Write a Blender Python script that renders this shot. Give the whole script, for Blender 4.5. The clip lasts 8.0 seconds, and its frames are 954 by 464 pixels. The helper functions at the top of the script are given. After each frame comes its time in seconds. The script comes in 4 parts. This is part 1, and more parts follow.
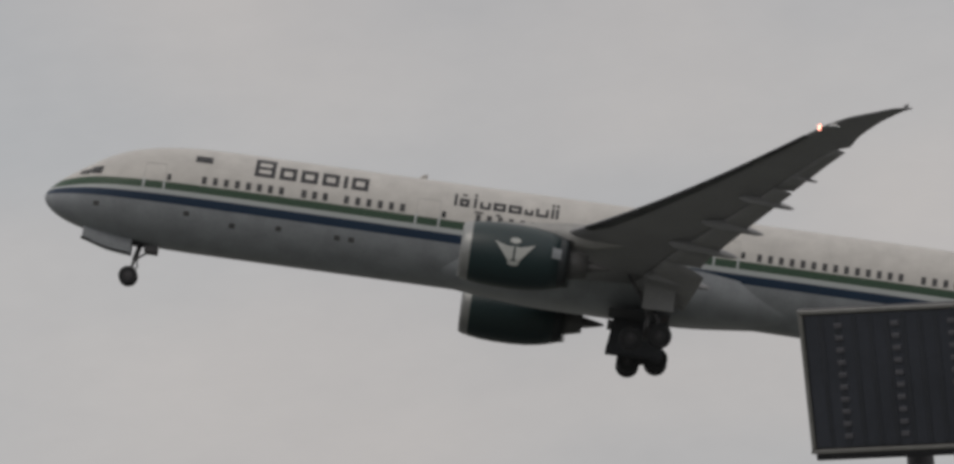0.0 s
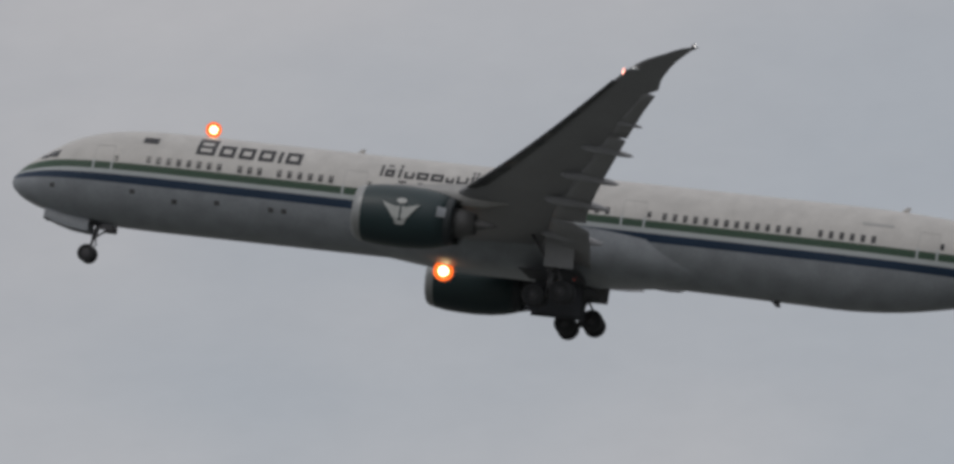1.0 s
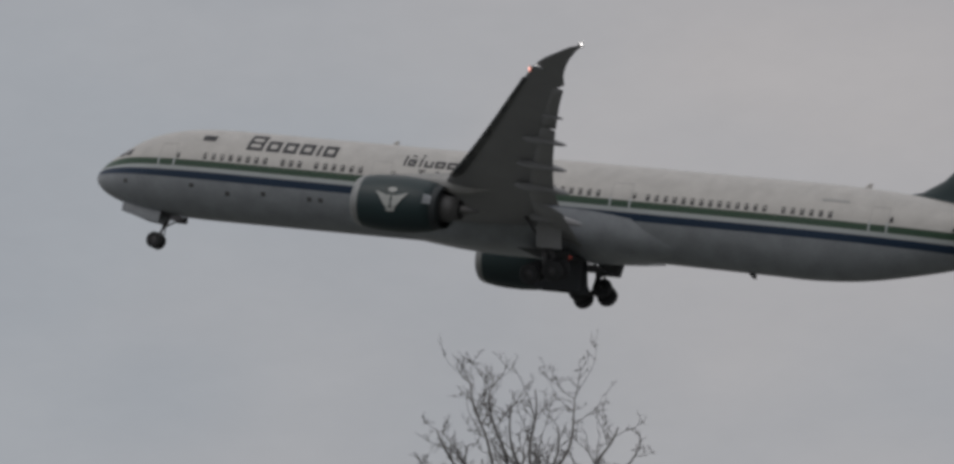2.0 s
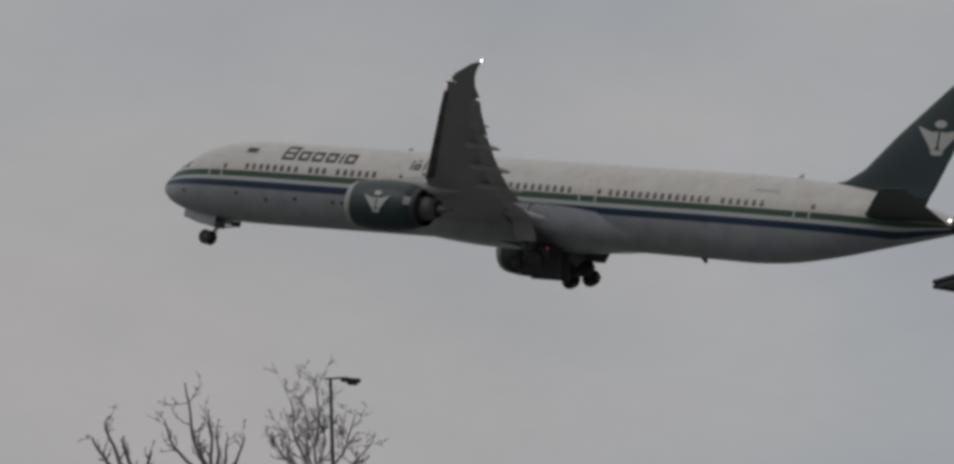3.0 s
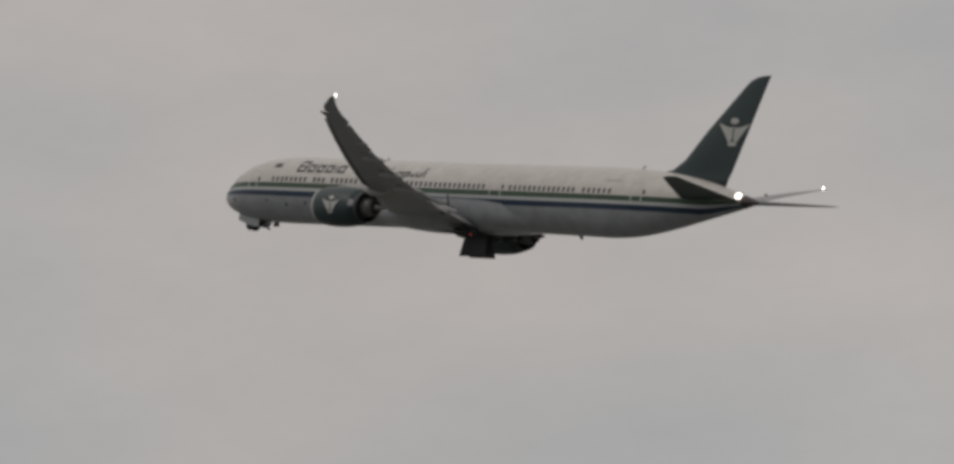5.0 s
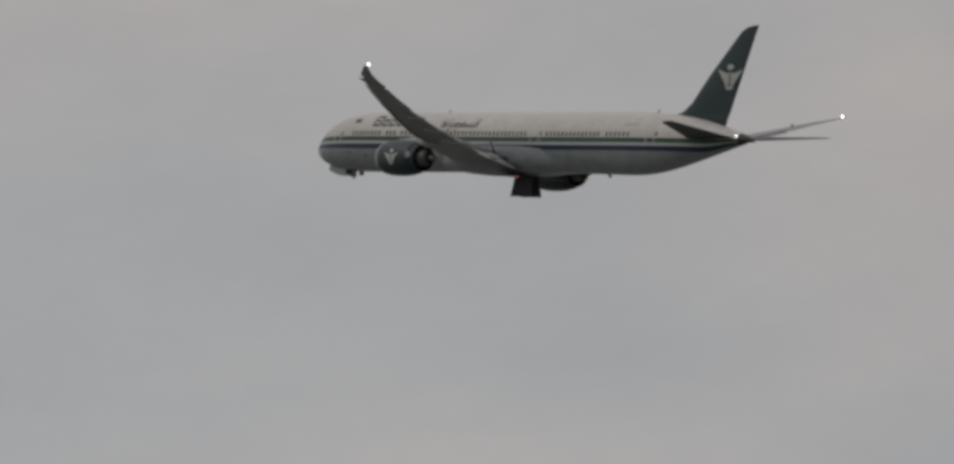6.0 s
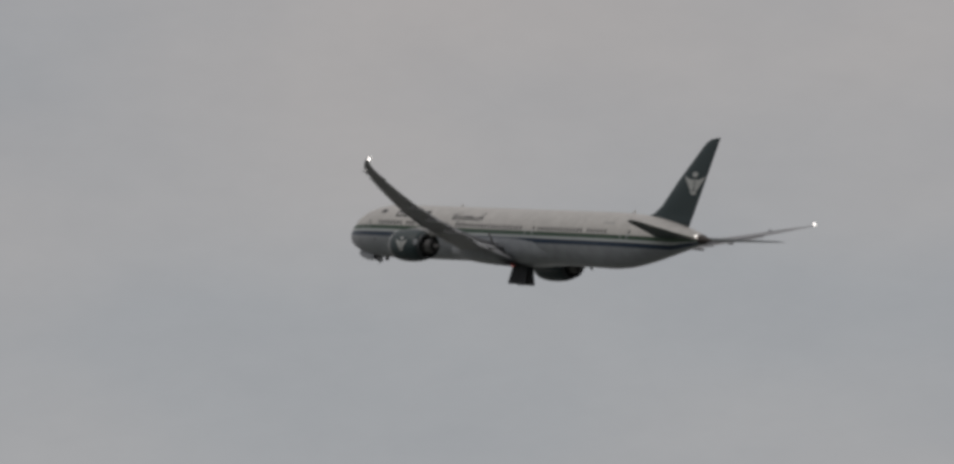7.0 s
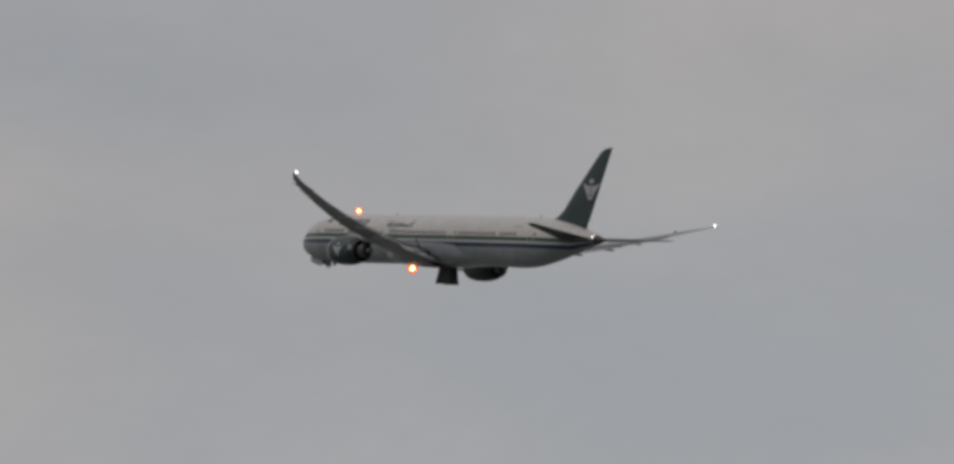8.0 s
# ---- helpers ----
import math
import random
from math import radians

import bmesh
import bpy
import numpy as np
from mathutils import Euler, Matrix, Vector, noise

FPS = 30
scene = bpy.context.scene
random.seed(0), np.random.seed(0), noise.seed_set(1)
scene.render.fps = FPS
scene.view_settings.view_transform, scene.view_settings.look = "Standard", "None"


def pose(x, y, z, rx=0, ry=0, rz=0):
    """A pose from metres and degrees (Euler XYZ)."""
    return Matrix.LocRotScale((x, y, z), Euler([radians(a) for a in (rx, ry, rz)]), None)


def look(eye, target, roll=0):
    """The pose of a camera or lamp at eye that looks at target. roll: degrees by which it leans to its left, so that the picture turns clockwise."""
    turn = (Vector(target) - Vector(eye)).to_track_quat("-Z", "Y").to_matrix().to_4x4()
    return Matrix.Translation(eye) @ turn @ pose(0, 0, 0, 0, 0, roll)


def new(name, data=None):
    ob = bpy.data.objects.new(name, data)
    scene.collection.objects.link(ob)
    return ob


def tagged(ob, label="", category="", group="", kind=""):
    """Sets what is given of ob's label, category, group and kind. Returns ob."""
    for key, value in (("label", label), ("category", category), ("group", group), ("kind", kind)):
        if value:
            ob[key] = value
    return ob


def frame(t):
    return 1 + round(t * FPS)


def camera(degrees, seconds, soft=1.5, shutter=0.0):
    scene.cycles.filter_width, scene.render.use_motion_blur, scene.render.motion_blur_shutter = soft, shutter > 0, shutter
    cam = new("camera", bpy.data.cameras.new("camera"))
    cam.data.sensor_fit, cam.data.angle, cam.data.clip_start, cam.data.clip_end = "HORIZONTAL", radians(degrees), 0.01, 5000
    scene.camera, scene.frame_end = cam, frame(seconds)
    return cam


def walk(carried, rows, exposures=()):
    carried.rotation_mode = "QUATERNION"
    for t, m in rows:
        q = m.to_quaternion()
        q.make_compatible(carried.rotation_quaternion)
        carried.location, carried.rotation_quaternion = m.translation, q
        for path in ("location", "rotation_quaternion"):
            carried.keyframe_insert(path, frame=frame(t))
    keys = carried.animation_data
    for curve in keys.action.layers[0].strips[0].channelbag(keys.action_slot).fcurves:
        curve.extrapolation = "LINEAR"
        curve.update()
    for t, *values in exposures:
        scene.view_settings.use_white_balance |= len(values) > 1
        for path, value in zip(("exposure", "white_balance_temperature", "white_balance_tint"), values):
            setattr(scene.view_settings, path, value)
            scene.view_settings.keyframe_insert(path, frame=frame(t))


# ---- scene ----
cam = camera(7.5, 8.0, soft=3.4)
EYE = Vector((0.0, 0.0, 1.7))


def aim(az, el, roll):
    """The camera at the spectator's eye: azimuth to the left of +y, elevation, roll, in degrees."""
    a, e = radians(az), radians(el)
    return look(EYE, EYE + Vector((-math.sin(a) * math.cos(e), math.cos(a) * math.cos(e), math.sin(e))) * 100, roll)


AIM = [(0, 1.048, 11.263, -3.95), (0.1, 2.368, 11.396, -4.43), (0.5, 7.537, 11.640, -3.64), (1, 13.388, 12.079, -3.34), (1.2, 15.983, 12.347, -2.97),
       (2.3, 28.060, 12.371, -2.22), (2.5, 30.179, 12.296, -2.22), (2.7, 31.999, 12.362, -2.09), (2.9, 33.514, 12.577, -2.03), (3, 34.338, 12.656, -1.88),
       (3.2, 35.728, 12.825, -1.77), (3.5, 37.808, 12.876, -2.05), (3.7, 39.288, 12.814, -2.34), (3.9, 40.677, 12.779, -2.25), (4, 41.406, 12.760, -2.22),
       (4.5, 45.133, 12.600, -2.29), (4.7, 46.196, 12.523, -1.99), (5.8, 51.699, 12.086, -3.48), (6, 52.937, 11.909, -3.27), (6.5, 55.301, 12.185, -1.96),
       (7, 56.889, 12.519, -0.50), (7.5, 58.499, 12.717, -0.70), (8, 59.592, 12.475, -1.28)]
EXPOSURES = [(0.0, 0.19, 6840, 12), (0.5, 0.18, 6800, 13), (0.75, 0.15, 6650, 13), (1.0, 0.12, 6460, 12), (2.5, -0.07, 6540, 12), (3.0, -0.09, 6600, 11), (3.5, -0.09, 6920, 12),
             (4.5, 0.1, 7060, 13), (6.0, -0.06, 6840, 12), (7.0, -0.08, 6720, 12), (8.0, -0.1, 6660, 12)]
walk(cam, [(t, aim(az, el, roll)) for t, az, el, roll in AIM], EXPOSURES)

# the airliner's path: seconds, the place of its nose datum, bank, pitch and heading
FLIGHT = [(0, -31.15, 398.81, 85.85, -1.67, 11.78, 182.11), (0.5, -77.63, 401.31, 91.62, -0.49, 11.85, 182.01), (1, -124.02, 403.75, 97.50, 0.69, 11.91, 181.93),
          (1.5, -170.35, 406.15, 103.51, 0.83, 11.95, 181.86), (2, -216.63, 408.49, 109.64, 0.28, 11.99, 181.81), (2.5, -262.89, 410.77, 115.92, -0.27, 12.02, 181.78),
          (3, -309.14, 412.99, 122.36, 0.17, 12.04, 181.76), (3.5, -355.41, 415.14, 128.96, 0.61, 12.05, 181.76), (4, -401.71, 417.22, 135.73, 1.05, 12.05, 181.77),
          (4.5, -448.07, 419.22, 142.70, 0.62, 12.04, 181.80), (5, -494.50, 421.14, 149.87, 0.18, 12.02, 181.85), (5.5, -541.03, 422.98, 157.24, -0.26, 11.99, 181.91),
          (6, -587.67, 424.73, 164.84, -0.70, 11.95, 181.99), (6.5, -634.45, 426.38, 172.68, -0.43, 11.89, 182.09), (7, -681.39, 427.94, 180.76, -0.15, 11.83, 182.20),
          (7.5, -728.50, 429.40, 189.09, 0.12, 11.76, 182.33), (8, -775.81, 430.75, 197.69, 0.39, 11.68, 182.47)]


# ---- world and sun ----
def make_world():
    w = bpy.data.worlds.new("overcast_sky")
    w.use_nodes = True
    scene.world = w
    nt = w.node_tree
    n, l = nt.nodes, nt.links
    n.clear()
    out = n.new("ShaderNodeOutputWorld")
    add = n.new("ShaderNodeAddShader")
    sky = n.new("ShaderNodeTexSky")
    sky.sky_type, sky.sun_disc = "NISHITA", False
    sky.sun_elevation, sky.sun_rotation = radians(48), radians(200)
    b1 = n.new("ShaderNodeBackground")
    b1.inputs["Strength"].default_value = 0.008
    l.new(sky.outputs[0], b1.inputs["Color"])
    tc = n.new("ShaderNodeTexCoord")
    sep = n.new("ShaderNodeSeparateXYZ")
    l.new(tc.outputs["Generated"], sep.inputs[0])
    # cloud deck: broad soft sheets and smaller wisps, flattened along the horizon
    mp = n.new("ShaderNodeMapping")
    mp.inputs["Scale"].default_value = (1.0, 1.0, 2.2)
    l.new(tc.outputs["Generated"], mp.inputs["Vector"])
    big = n.new("ShaderNodeTexNoise")
    big.inputs["Scale"].default_value, big.inputs["Detail"].default_value, big.inputs["Roughness"].default_value = 14.0, 5.0, 0.5
    l.new(mp.outputs[0], big.inputs["Vector"])
    hue = n.new("ShaderNodeTexNoise")
    hue.inputs["Scale"].default_value, hue.inputs["Detail"].default_value = 7.0, 2.0
    l.new(mp.outputs[0], hue.inputs["Vector"])
    ramp = n.new("ShaderNodeValToRGB")
    ramp.color_ramp.elements[0].position, ramp.color_ramp.elements[0].color = 0.3, (0.91, 0.92, 0.935, 1)
    ramp.color_ramp.elements[1].position, ramp.color_ramp.elements[1].color = 0.72, (1.06, 1.055, 1.05, 1)
    l.new(big.outputs[0], ramp.inputs[0])
    tint = n.new("ShaderNodeValToRGB")
    tint.color_ramp.elements[0].position, tint.color_ramp.elements[0].color = 0.35, (0.345, 0.36, 0.372, 1)
    tint.color_ramp.elements[1].position, tint.color_ramp.elements[1].color = 0.65, (0.39, 0.376, 0.367, 1)
    l.new(hue.outputs[0], tint.inputs[0])
    mul = n.new("ShaderNodeMix")
    mul.data_type, mul.blend_type = "RGBA", "MULTIPLY"
    mul.inputs[0].default_value = 1.0
    l.new(ramp.outputs[0], mul.inputs[6])
    l.new(tint.outputs[0], mul.inputs[7])
    wisp = n.new("ShaderNodeTexNoise")
    wisp.inputs["Scale"].default_value, wisp.inputs["Detail"].default_value, wisp.inputs["Roughness"].default_value = 160.0, 6.0, 0.65
    l.new(mp.outputs[0], wisp.inputs["Vector"])
    mott = n.new("ShaderNodeMapRange")
    mott.inputs["To Min"].default_value, mott.inputs["To Max"].default_value = 0.965, 1.035
    l.new(wisp.outputs[0], mott.inputs["Value"])
    fin = n.new("ShaderNodeMix")
    fin.data_type, fin.blend_type = "RGBA", "MULTIPLY"
    fin.inputs[0].default_value = 1.0
    l.new(mul.outputs[2], fin.inputs[6])
    l.new(mott.outputs[0], fin.inputs[7])
    # an overcast sky is brighter towards the zenith
    grade = n.new("ShaderNodeMapRange")
    grade.inputs["From Min"].default_value, grade.inputs["From Max"].default_value = 0.25, 1.0
    grade.inputs["To Min"].default_value, grade.inputs["To Max"].default_value = 1.0, 1.75
    l.new(sep.outputs["Z"], grade.inputs["Value"])
    b2 = n.new("ShaderNodeBackground")
    l.new(fin.outputs[2], b2.inputs["Color"])
    l.new(grade.outputs[0], b2.inputs["Strength"])
    l.new(b1.outputs[0], add.inputs[0])
    l.new(b2.outputs[0], add.inputs[1])
    l.new(add.outputs[0], out.inputs["Surface"])


make_world()
sun_data = bpy.data.lights.new("sun", "SUN")
sun_data.energy, sun_data.angle, sun_data.color = 0.4, radians(25), (1.0, 0.96, 0.9)
sun = new("sun", sun_data)
sun.matrix_basis = look((-60, -160, 190), (0, 0, 0))


# ---- materials ----
def material(name, colour, rough=0.5, metal=0.0, vary=0.1, scale=1.0, bump=0.0, emit=None, power=0.0, coat=0.0):
    """A surface with stains at a broad scale and grain at a fine one, in the thing's own space (metres)."""
    m = bpy.data.materials.new(name)
    m.use_nodes = True
    nt = m.node_tree
    b = nt.nodes["Principled BSDF"]
    b.inputs["Roughness"].default_value, b.inputs["Metallic"].default_value = rough, metal
    b.inputs["Coat Weight"].default_value = coat
    tc = nt.nodes.new("ShaderNodeTexCoord")
    broad = nt.nodes.new("ShaderNodeTexNoise")
    broad.inputs["Scale"].default_value, broad.inputs["Detail"].default_value = 0.35 * scale, 5.0
    fine = nt.nodes.new("ShaderNodeTexNoise")
    fine.inputs["Scale"].default_value, fine.inputs["Detail"].default_value = 3.2 * scale, 5.0
    for t in (broad, fine):
        nt.links.new(tc.outputs["Object"], t.inputs["Vector"])
    mean = nt.nodes.new("ShaderNodeMath")
    mean.operation = "MULTIPLY_ADD"
    mean.inputs[1].default_value = 0.35
    nt.links.new(fine.outputs[0], mean.inputs[0])
    half = nt.nodes.new("ShaderNodeMath")
    half.operation = "MULTIPLY"
    half.inputs[1].default_value = 0.65
    nt.links.new(broad.outputs[0], half.inputs[0])
    nt.links.new(half.outputs[0], mean.inputs[2])
    ramp = nt.nodes.new("ShaderNodeValToRGB")
    ramp.color_ramp.elements[0].position, ramp.color_ramp.elements[1].position = 0.3, 0.7
    ramp.color_ramp.elements[0].color = (*[c * (1 - vary) for c in colour], 1)
    ramp.color_ramp.elements[1].color = (*[min(1, c * (1 + vary)) for c in colour], 1)
    nt.links.new(mean.outputs[0], ramp.inputs[0])
    nt.links.new(ramp.outputs[0], b.inputs["Base Color"])
    gloss = nt.nodes.new("ShaderNodeMapRange")
    gloss.inputs["To Min"].default_value, gloss.inputs["To Max"].default_value = max(0.02, rough - 0.1), min(1, rough + 0.1)
    nt.links.new(broad.outputs[0], gloss.inputs["Value"])
    nt.links.new(gloss.outputs[0], b.inputs["Roughness"])
    if bump:
        bp = nt.nodes.new("ShaderNodeBump")
        bp.inputs["Strength"].default_value, bp.inputs["Distance"].default_value = bump, 0.02
        nt.links.new(fine.outputs[0], bp.inputs["Height"])
        nt.links.new(bp.outputs[0], b.inputs["Normal"])
    if emit:
        b.inputs["Emission Color"].default_value, b.inputs["Emission Strength"].default_value = (*emit, 1), power
    return m


WHITE = material("cream_white_paint", (0.485, 0.472, 0.452), 0.45, vary=0.14, scale=3.2)
SILVER = material("pale_grey_paint", (0.265, 0.285, 0.308), 0.4, vary=0.22, scale=2.2)
PALE = material("pale_grey_line", (0.42, 0.45, 0.455), 0.4, vary=0.06)
GREEN = material("green_paint", (0.02, 0.058, 0.03), 0.4, vary=0.12)
BLUE = material("navy_paint", (0.008, 0.027, 0.062), 0.4, vary=0.12)
TEAL = material("dark_teal_paint", (0.013, 0.031, 0.035), 0.45, vary=0.12)
EMBLEM = material("off_white_decal", (0.41, 0.425, 0.415), 0.45, vary=0.06)
DECAL = material("dark_navy_decal", (0.014, 0.015, 0.02), 0.45, vary=0.1)
WINGGREY = material("wing_grey_composite", (0.25, 0.254, 0.266), 0.5, vary=0.12)
FLAPGREY = material("flap_grey_paint", (0.27, 0.273, 0.282), 0.5, vary=0.12)
EDGE = material("leading_edge_metal", (0.09, 0.095, 0.1), 0.38, 0.6, vary=0.1)
DARKMETAL = material("heat_stained_metal", (0.06, 0.058, 0.056), 0.5, 0.6, vary=0.25)
LIPMETAL = material("polished_inlet_metal", (0.3, 0.31, 0.31), 0.42, 0.4, vary=0.06)
NOZZLE = material("nozzle_grey", (0.33, 0.33, 0.325), 0.5, 0.1, vary=0.18)
SEAM = material("seam_grey", (0.37, 0.365, 0.355), 0.5, vary=0.06)
CORE = material("core_cowl_grey", (0.12, 0.12, 0.122), 0.5, 0.3, vary=0.25)
NACDARK = material("dark_nozzle_paint", (0.03, 0.036, 0.04), 0.5, 0.2, vary=0.2)
RUBBER = material("tyre_rubber", (0.026, 0.027, 0.03), 0.8, vary=0.2)
HUB = material("wheel_hub_grey", (0.06, 0.06, 0.065), 0.5, 0.3, vary=0.15)
STRUT = material("gear_strut_grey", (0.09, 0.09, 0.095), 0.5, 0.2, vary=0.2)
# dark of the belly doors, and of the sheets coloured as shaded wells
WELL = material("door_and_well_dark", (0.045, 0.048, 0.055), 0.8, vary=0.2)
PANE = material("cabin_window_glass", (0.05, 0.05, 0.053), 0.2, vary=0.1)
GLASS = material("dark_cabin_glass", (0.012, 0.013, 0.016), 0.15, vary=0.1)
TAILCONE = material("exhaust_cone_metal", (0.062, 0.053, 0.05), 0.5, 0.5, vary=0.3)
BEACON_HOT = material("beacon_hot_lens", (0.9, 0.5, 0.2), 0.3, emit=(1.0, 0.72, 0.34), power=5.0)
# red emission drawn as the glare round a beacon, not a lens colour
BEACON_HALO = material("beacon_red_halo", (0.6, 0.05, 0.02), 0.3, emit=(1.0, 0.16, 0.02), power=1.3)
# glow of the added red spot by the main gear
SPOTRED = material("red_spot_glow", (0.6, 0.1, 0.06), 0.4, emit=(1.0, 0.14, 0.09), power=0.5)
STROBE = material("white_position_light", (0.9, 0.9, 0.9), 0.3, emit=(1.0, 0.97, 0.93), power=3.5)
NAVRED = material("red_position_light", (0.9, 0.3, 0.2), 0.3, emit=(1.0, 0.4, 0.3), power=2.8)
NAVGREEN = material("green_position_light", (0.3, 0.8, 0.5), 0.3, emit=(0.2, 1.0, 0.45), power=2.0)
POLE = material("dark_galvanised_steel", (0.032, 0.033, 0.037), 0.6, 0.3, vary=0.3, scale=6, bump=0.3)
LAMPBODY = material("lamp_housing_dark", (0.027, 0.028, 0.033), 0.5, 0.2, vary=0.2, scale=4)
LAMPRIM = material("lamp_frame_aluminium", (0.27, 0.27, 0.265), 0.45, 0.4, vary=0.2, scale=6)
LAMPFACE = material("lamp_face_black", (0.05, 0.056, 0.073), 0.4, vary=0.2, scale=5)
RIB = material("lamp_rib_grey", (0.042, 0.047, 0.06), 0.45, vary=0.2, scale=5)
LENS = material("led_lens", (0.11, 0.112, 0.13), 0.3, vary=0.3, scale=8)
BARK = material("grey_brown_bark", (0.15, 0.142, 0.135), 0.9, vary=0.35, scale=6, bump=0.5)
GRASS = material("dull_winter_grass", (0.12, 0.125, 0.112), 0.95, vary=0.35, scale=0.4, bump=0.4)
TARMAC = material("worn_asphalt", (0.05, 0.05, 0.052), 0.9, vary=0.25, scale=0.6, bump=0.3)


# ---- mesh helpers ----
def mesh_of(name, verts, faces, smooth=True):
    me = bpy.data.meshes.new(name)
    me.from_pydata([tuple(v) for v in verts], [], faces)
    bm = bmesh.new()
    bm.from_mesh(me)
    bmesh.ops.remove_doubles(bm, verts=bm.verts, dist=1e-5)
    bmesh.ops.recalc_face_normals(bm, faces=bm.faces)
    bm.to_mesh(me)
    bm.free()
    if smooth:
        me.polygons.foreach_set("use_smooth", [True] * len(me.polygons))
    return me


def put(name, me, mat_, parent=None, label="", m=None):
    """One mesh object, under a thing or a part."""
    if mat_ and not me.materials:
        me.materials.append(mat_)
    ob = new(name, me)
    ob.parent = parent
    if m is not None:
        ob.matrix_basis = m
    if label:
        ob["label"] = label
    return ob


def loft(rings, closed=True, caps=True):
    """Verts and faces through rings of equal count."""
    k = len(rings[0])
    verts = [Vector(v) for r in rings for v in r]
    faces = []
    for i in range(len(rings) - 1):
        for j in range(k if closed else k - 1):
            a, b = i * k + j, i * k + (j + 1) % k
            faces.append((a, b, b + k, a + k))
    if caps and closed:
        faces += [tuple(range(k)), tuple(range((len(rings) - 1) * k, len(rings) * k))]
    return verts, faces


def merge(*pieces):
    verts, faces = [], []
    for v, f in pieces:
        o = len(verts)
        verts += [Vector(p) for p in v]
        faces += [tuple(i + o for i in q) for q in f]
    return verts, faces


def tube(points, radii, k=10):
    """A round bar along points."""
    rings = []
    pts = [Vector(p) for p in points]
    for i, p in enumerate(pts):
        d = (pts[min(i + 1, len(pts) - 1)] - pts[max(i - 1, 0)]).normalized()
        x = d.orthogonal().normalized()
        if i and len(rings):
            x = (last - d * last.dot(d)).normalized()
        last = x
        y = d.cross(x)
        rings.append([p + (x * math.cos(2 * math.pi * j / k) + y * math.sin(2 * math.pi * j / k)) * radii[i] for j in range(k)])
    return loft(rings)


def turned(profile, axis="x", k=40, centre=(0, 0, 0)):
    """A surface of revolution: profile rows of (along, radius)."""
    rings = []
    for a, r in profile:
        ring = []
        for j in range(k):
            c, s_ = math.cos(2 * math.pi * j / k) * r, math.sin(2 * math.pi * j / k) * r
            v = {"x": (a, c, s_), "y": (c, a, s_), "z": (c, s_, a)}[axis]
            ring.append(Vector(v) + Vector(centre))
        rings.append(ring)
    return loft(rings, caps=False)


def slab(w, d, h, bevel=0.01, centre=(0, 0, 0)):
    """A box with chamfered edges."""
    bm = bmesh.new()
    bmesh.ops.create_cube(bm, size=1.0)
    for v in bm.verts:
        v.co = Vector((v.co.x * w, v.co.y * d, v.co.z * h))
    bmesh.ops.bevel(bm, geom=list(bm.edges), offset=min(bevel, 0.45 * min(w, d, h)), segments=2, affect="EDGES", profile=0.5)
    bm.verts.index_update()
    out = [v.co + Vector(centre) for v in bm.verts], [tuple(v.index for v in f.verts) for f in bm.faces]
    bm.free()
    return out


def smooth_step(a, b, x):
    t = min(1.0, max(0.0, (x - a) / (b - a)))
    return t * t * (3 - 2 * t)


def spline(rows, s):
    """Cubic (Catmull-Rom, monotone enough) through rows of (s, value, ...)."""
    i = 0
    while i < len(rows) - 2 and rows[i + 1][0] < s:
        i += 1
    a, b = rows[i], rows[i + 1]
    p, q = rows[max(i - 1, 0)], rows[min(i + 2, len(rows) - 1)]
    h = b[0] - a[0]
    t = min(1.0, max(0.0, (s - a[0]) / h))
    out = []
    for k in range(1, len(a)):
        m0 = (b[k] - p[k]) / (b[0] - p[0]) * h
        m1 = (q[k] - a[k]) / (q[0] - a[0]) * h
        out.append((2 * t**3 - 3 * t**2 + 1) * a[k] + (t**3 - 2 * t**2 + t) * m0 + (-2 * t**3 + 3 * t**2) * b[k] + (t**3 - t**2) * m1)
    return out


# ---- the airliner: x forward from the nose datum (x = -s), y to its left, z up from the axis ----
# station s, top, bottom, half width
BODY = [(0.0, -0.93, -0.97, 0.02), (0.12, -0.62, -1.25, 0.34), (0.35, -0.33, -1.5, 0.62), (0.8, 0.1, -1.83, 1.0), (1.5, 0.63, -2.14, 1.43),
        (2.4, 1.22, -2.4, 1.87), (3.4, 1.84, -2.6, 2.22), (4.6, 2.33, -2.77, 2.5), (6.2, 2.71, -2.9, 2.72), (8.2, 2.92, -2.96, 2.84),
        (10.5, 2.97, -2.97, 2.885), (15.0, 2.97, -2.97, 2.885), (36.0, 2.97, -2.97, 2.885), (42.0, 2.97, -3.02, 2.885), (45.0, 2.97, -3.06, 2.885), (48.5, 2.97, -3.11, 2.88), (51.0, 2.96, -3.14, 2.83),
        (54.0, 2.88, -2.92, 2.68), (57.5, 2.65, -2.28, 2.38), (61.0, 2.17, -1.46, 1.88), (64.0, 1.52, -0.75, 1.26), (66.3, 0.92, -0.2, 0.68),
        (67.3, 0.62, 0.04, 0.36), (67.9, 0.38, 0.16, 0.12)]


def section(s):
    top, bottom, half = spline(BODY, s)
    return (top + bottom) / 2, max(0.01, (top - bottom) / 2), max(0.01, half)


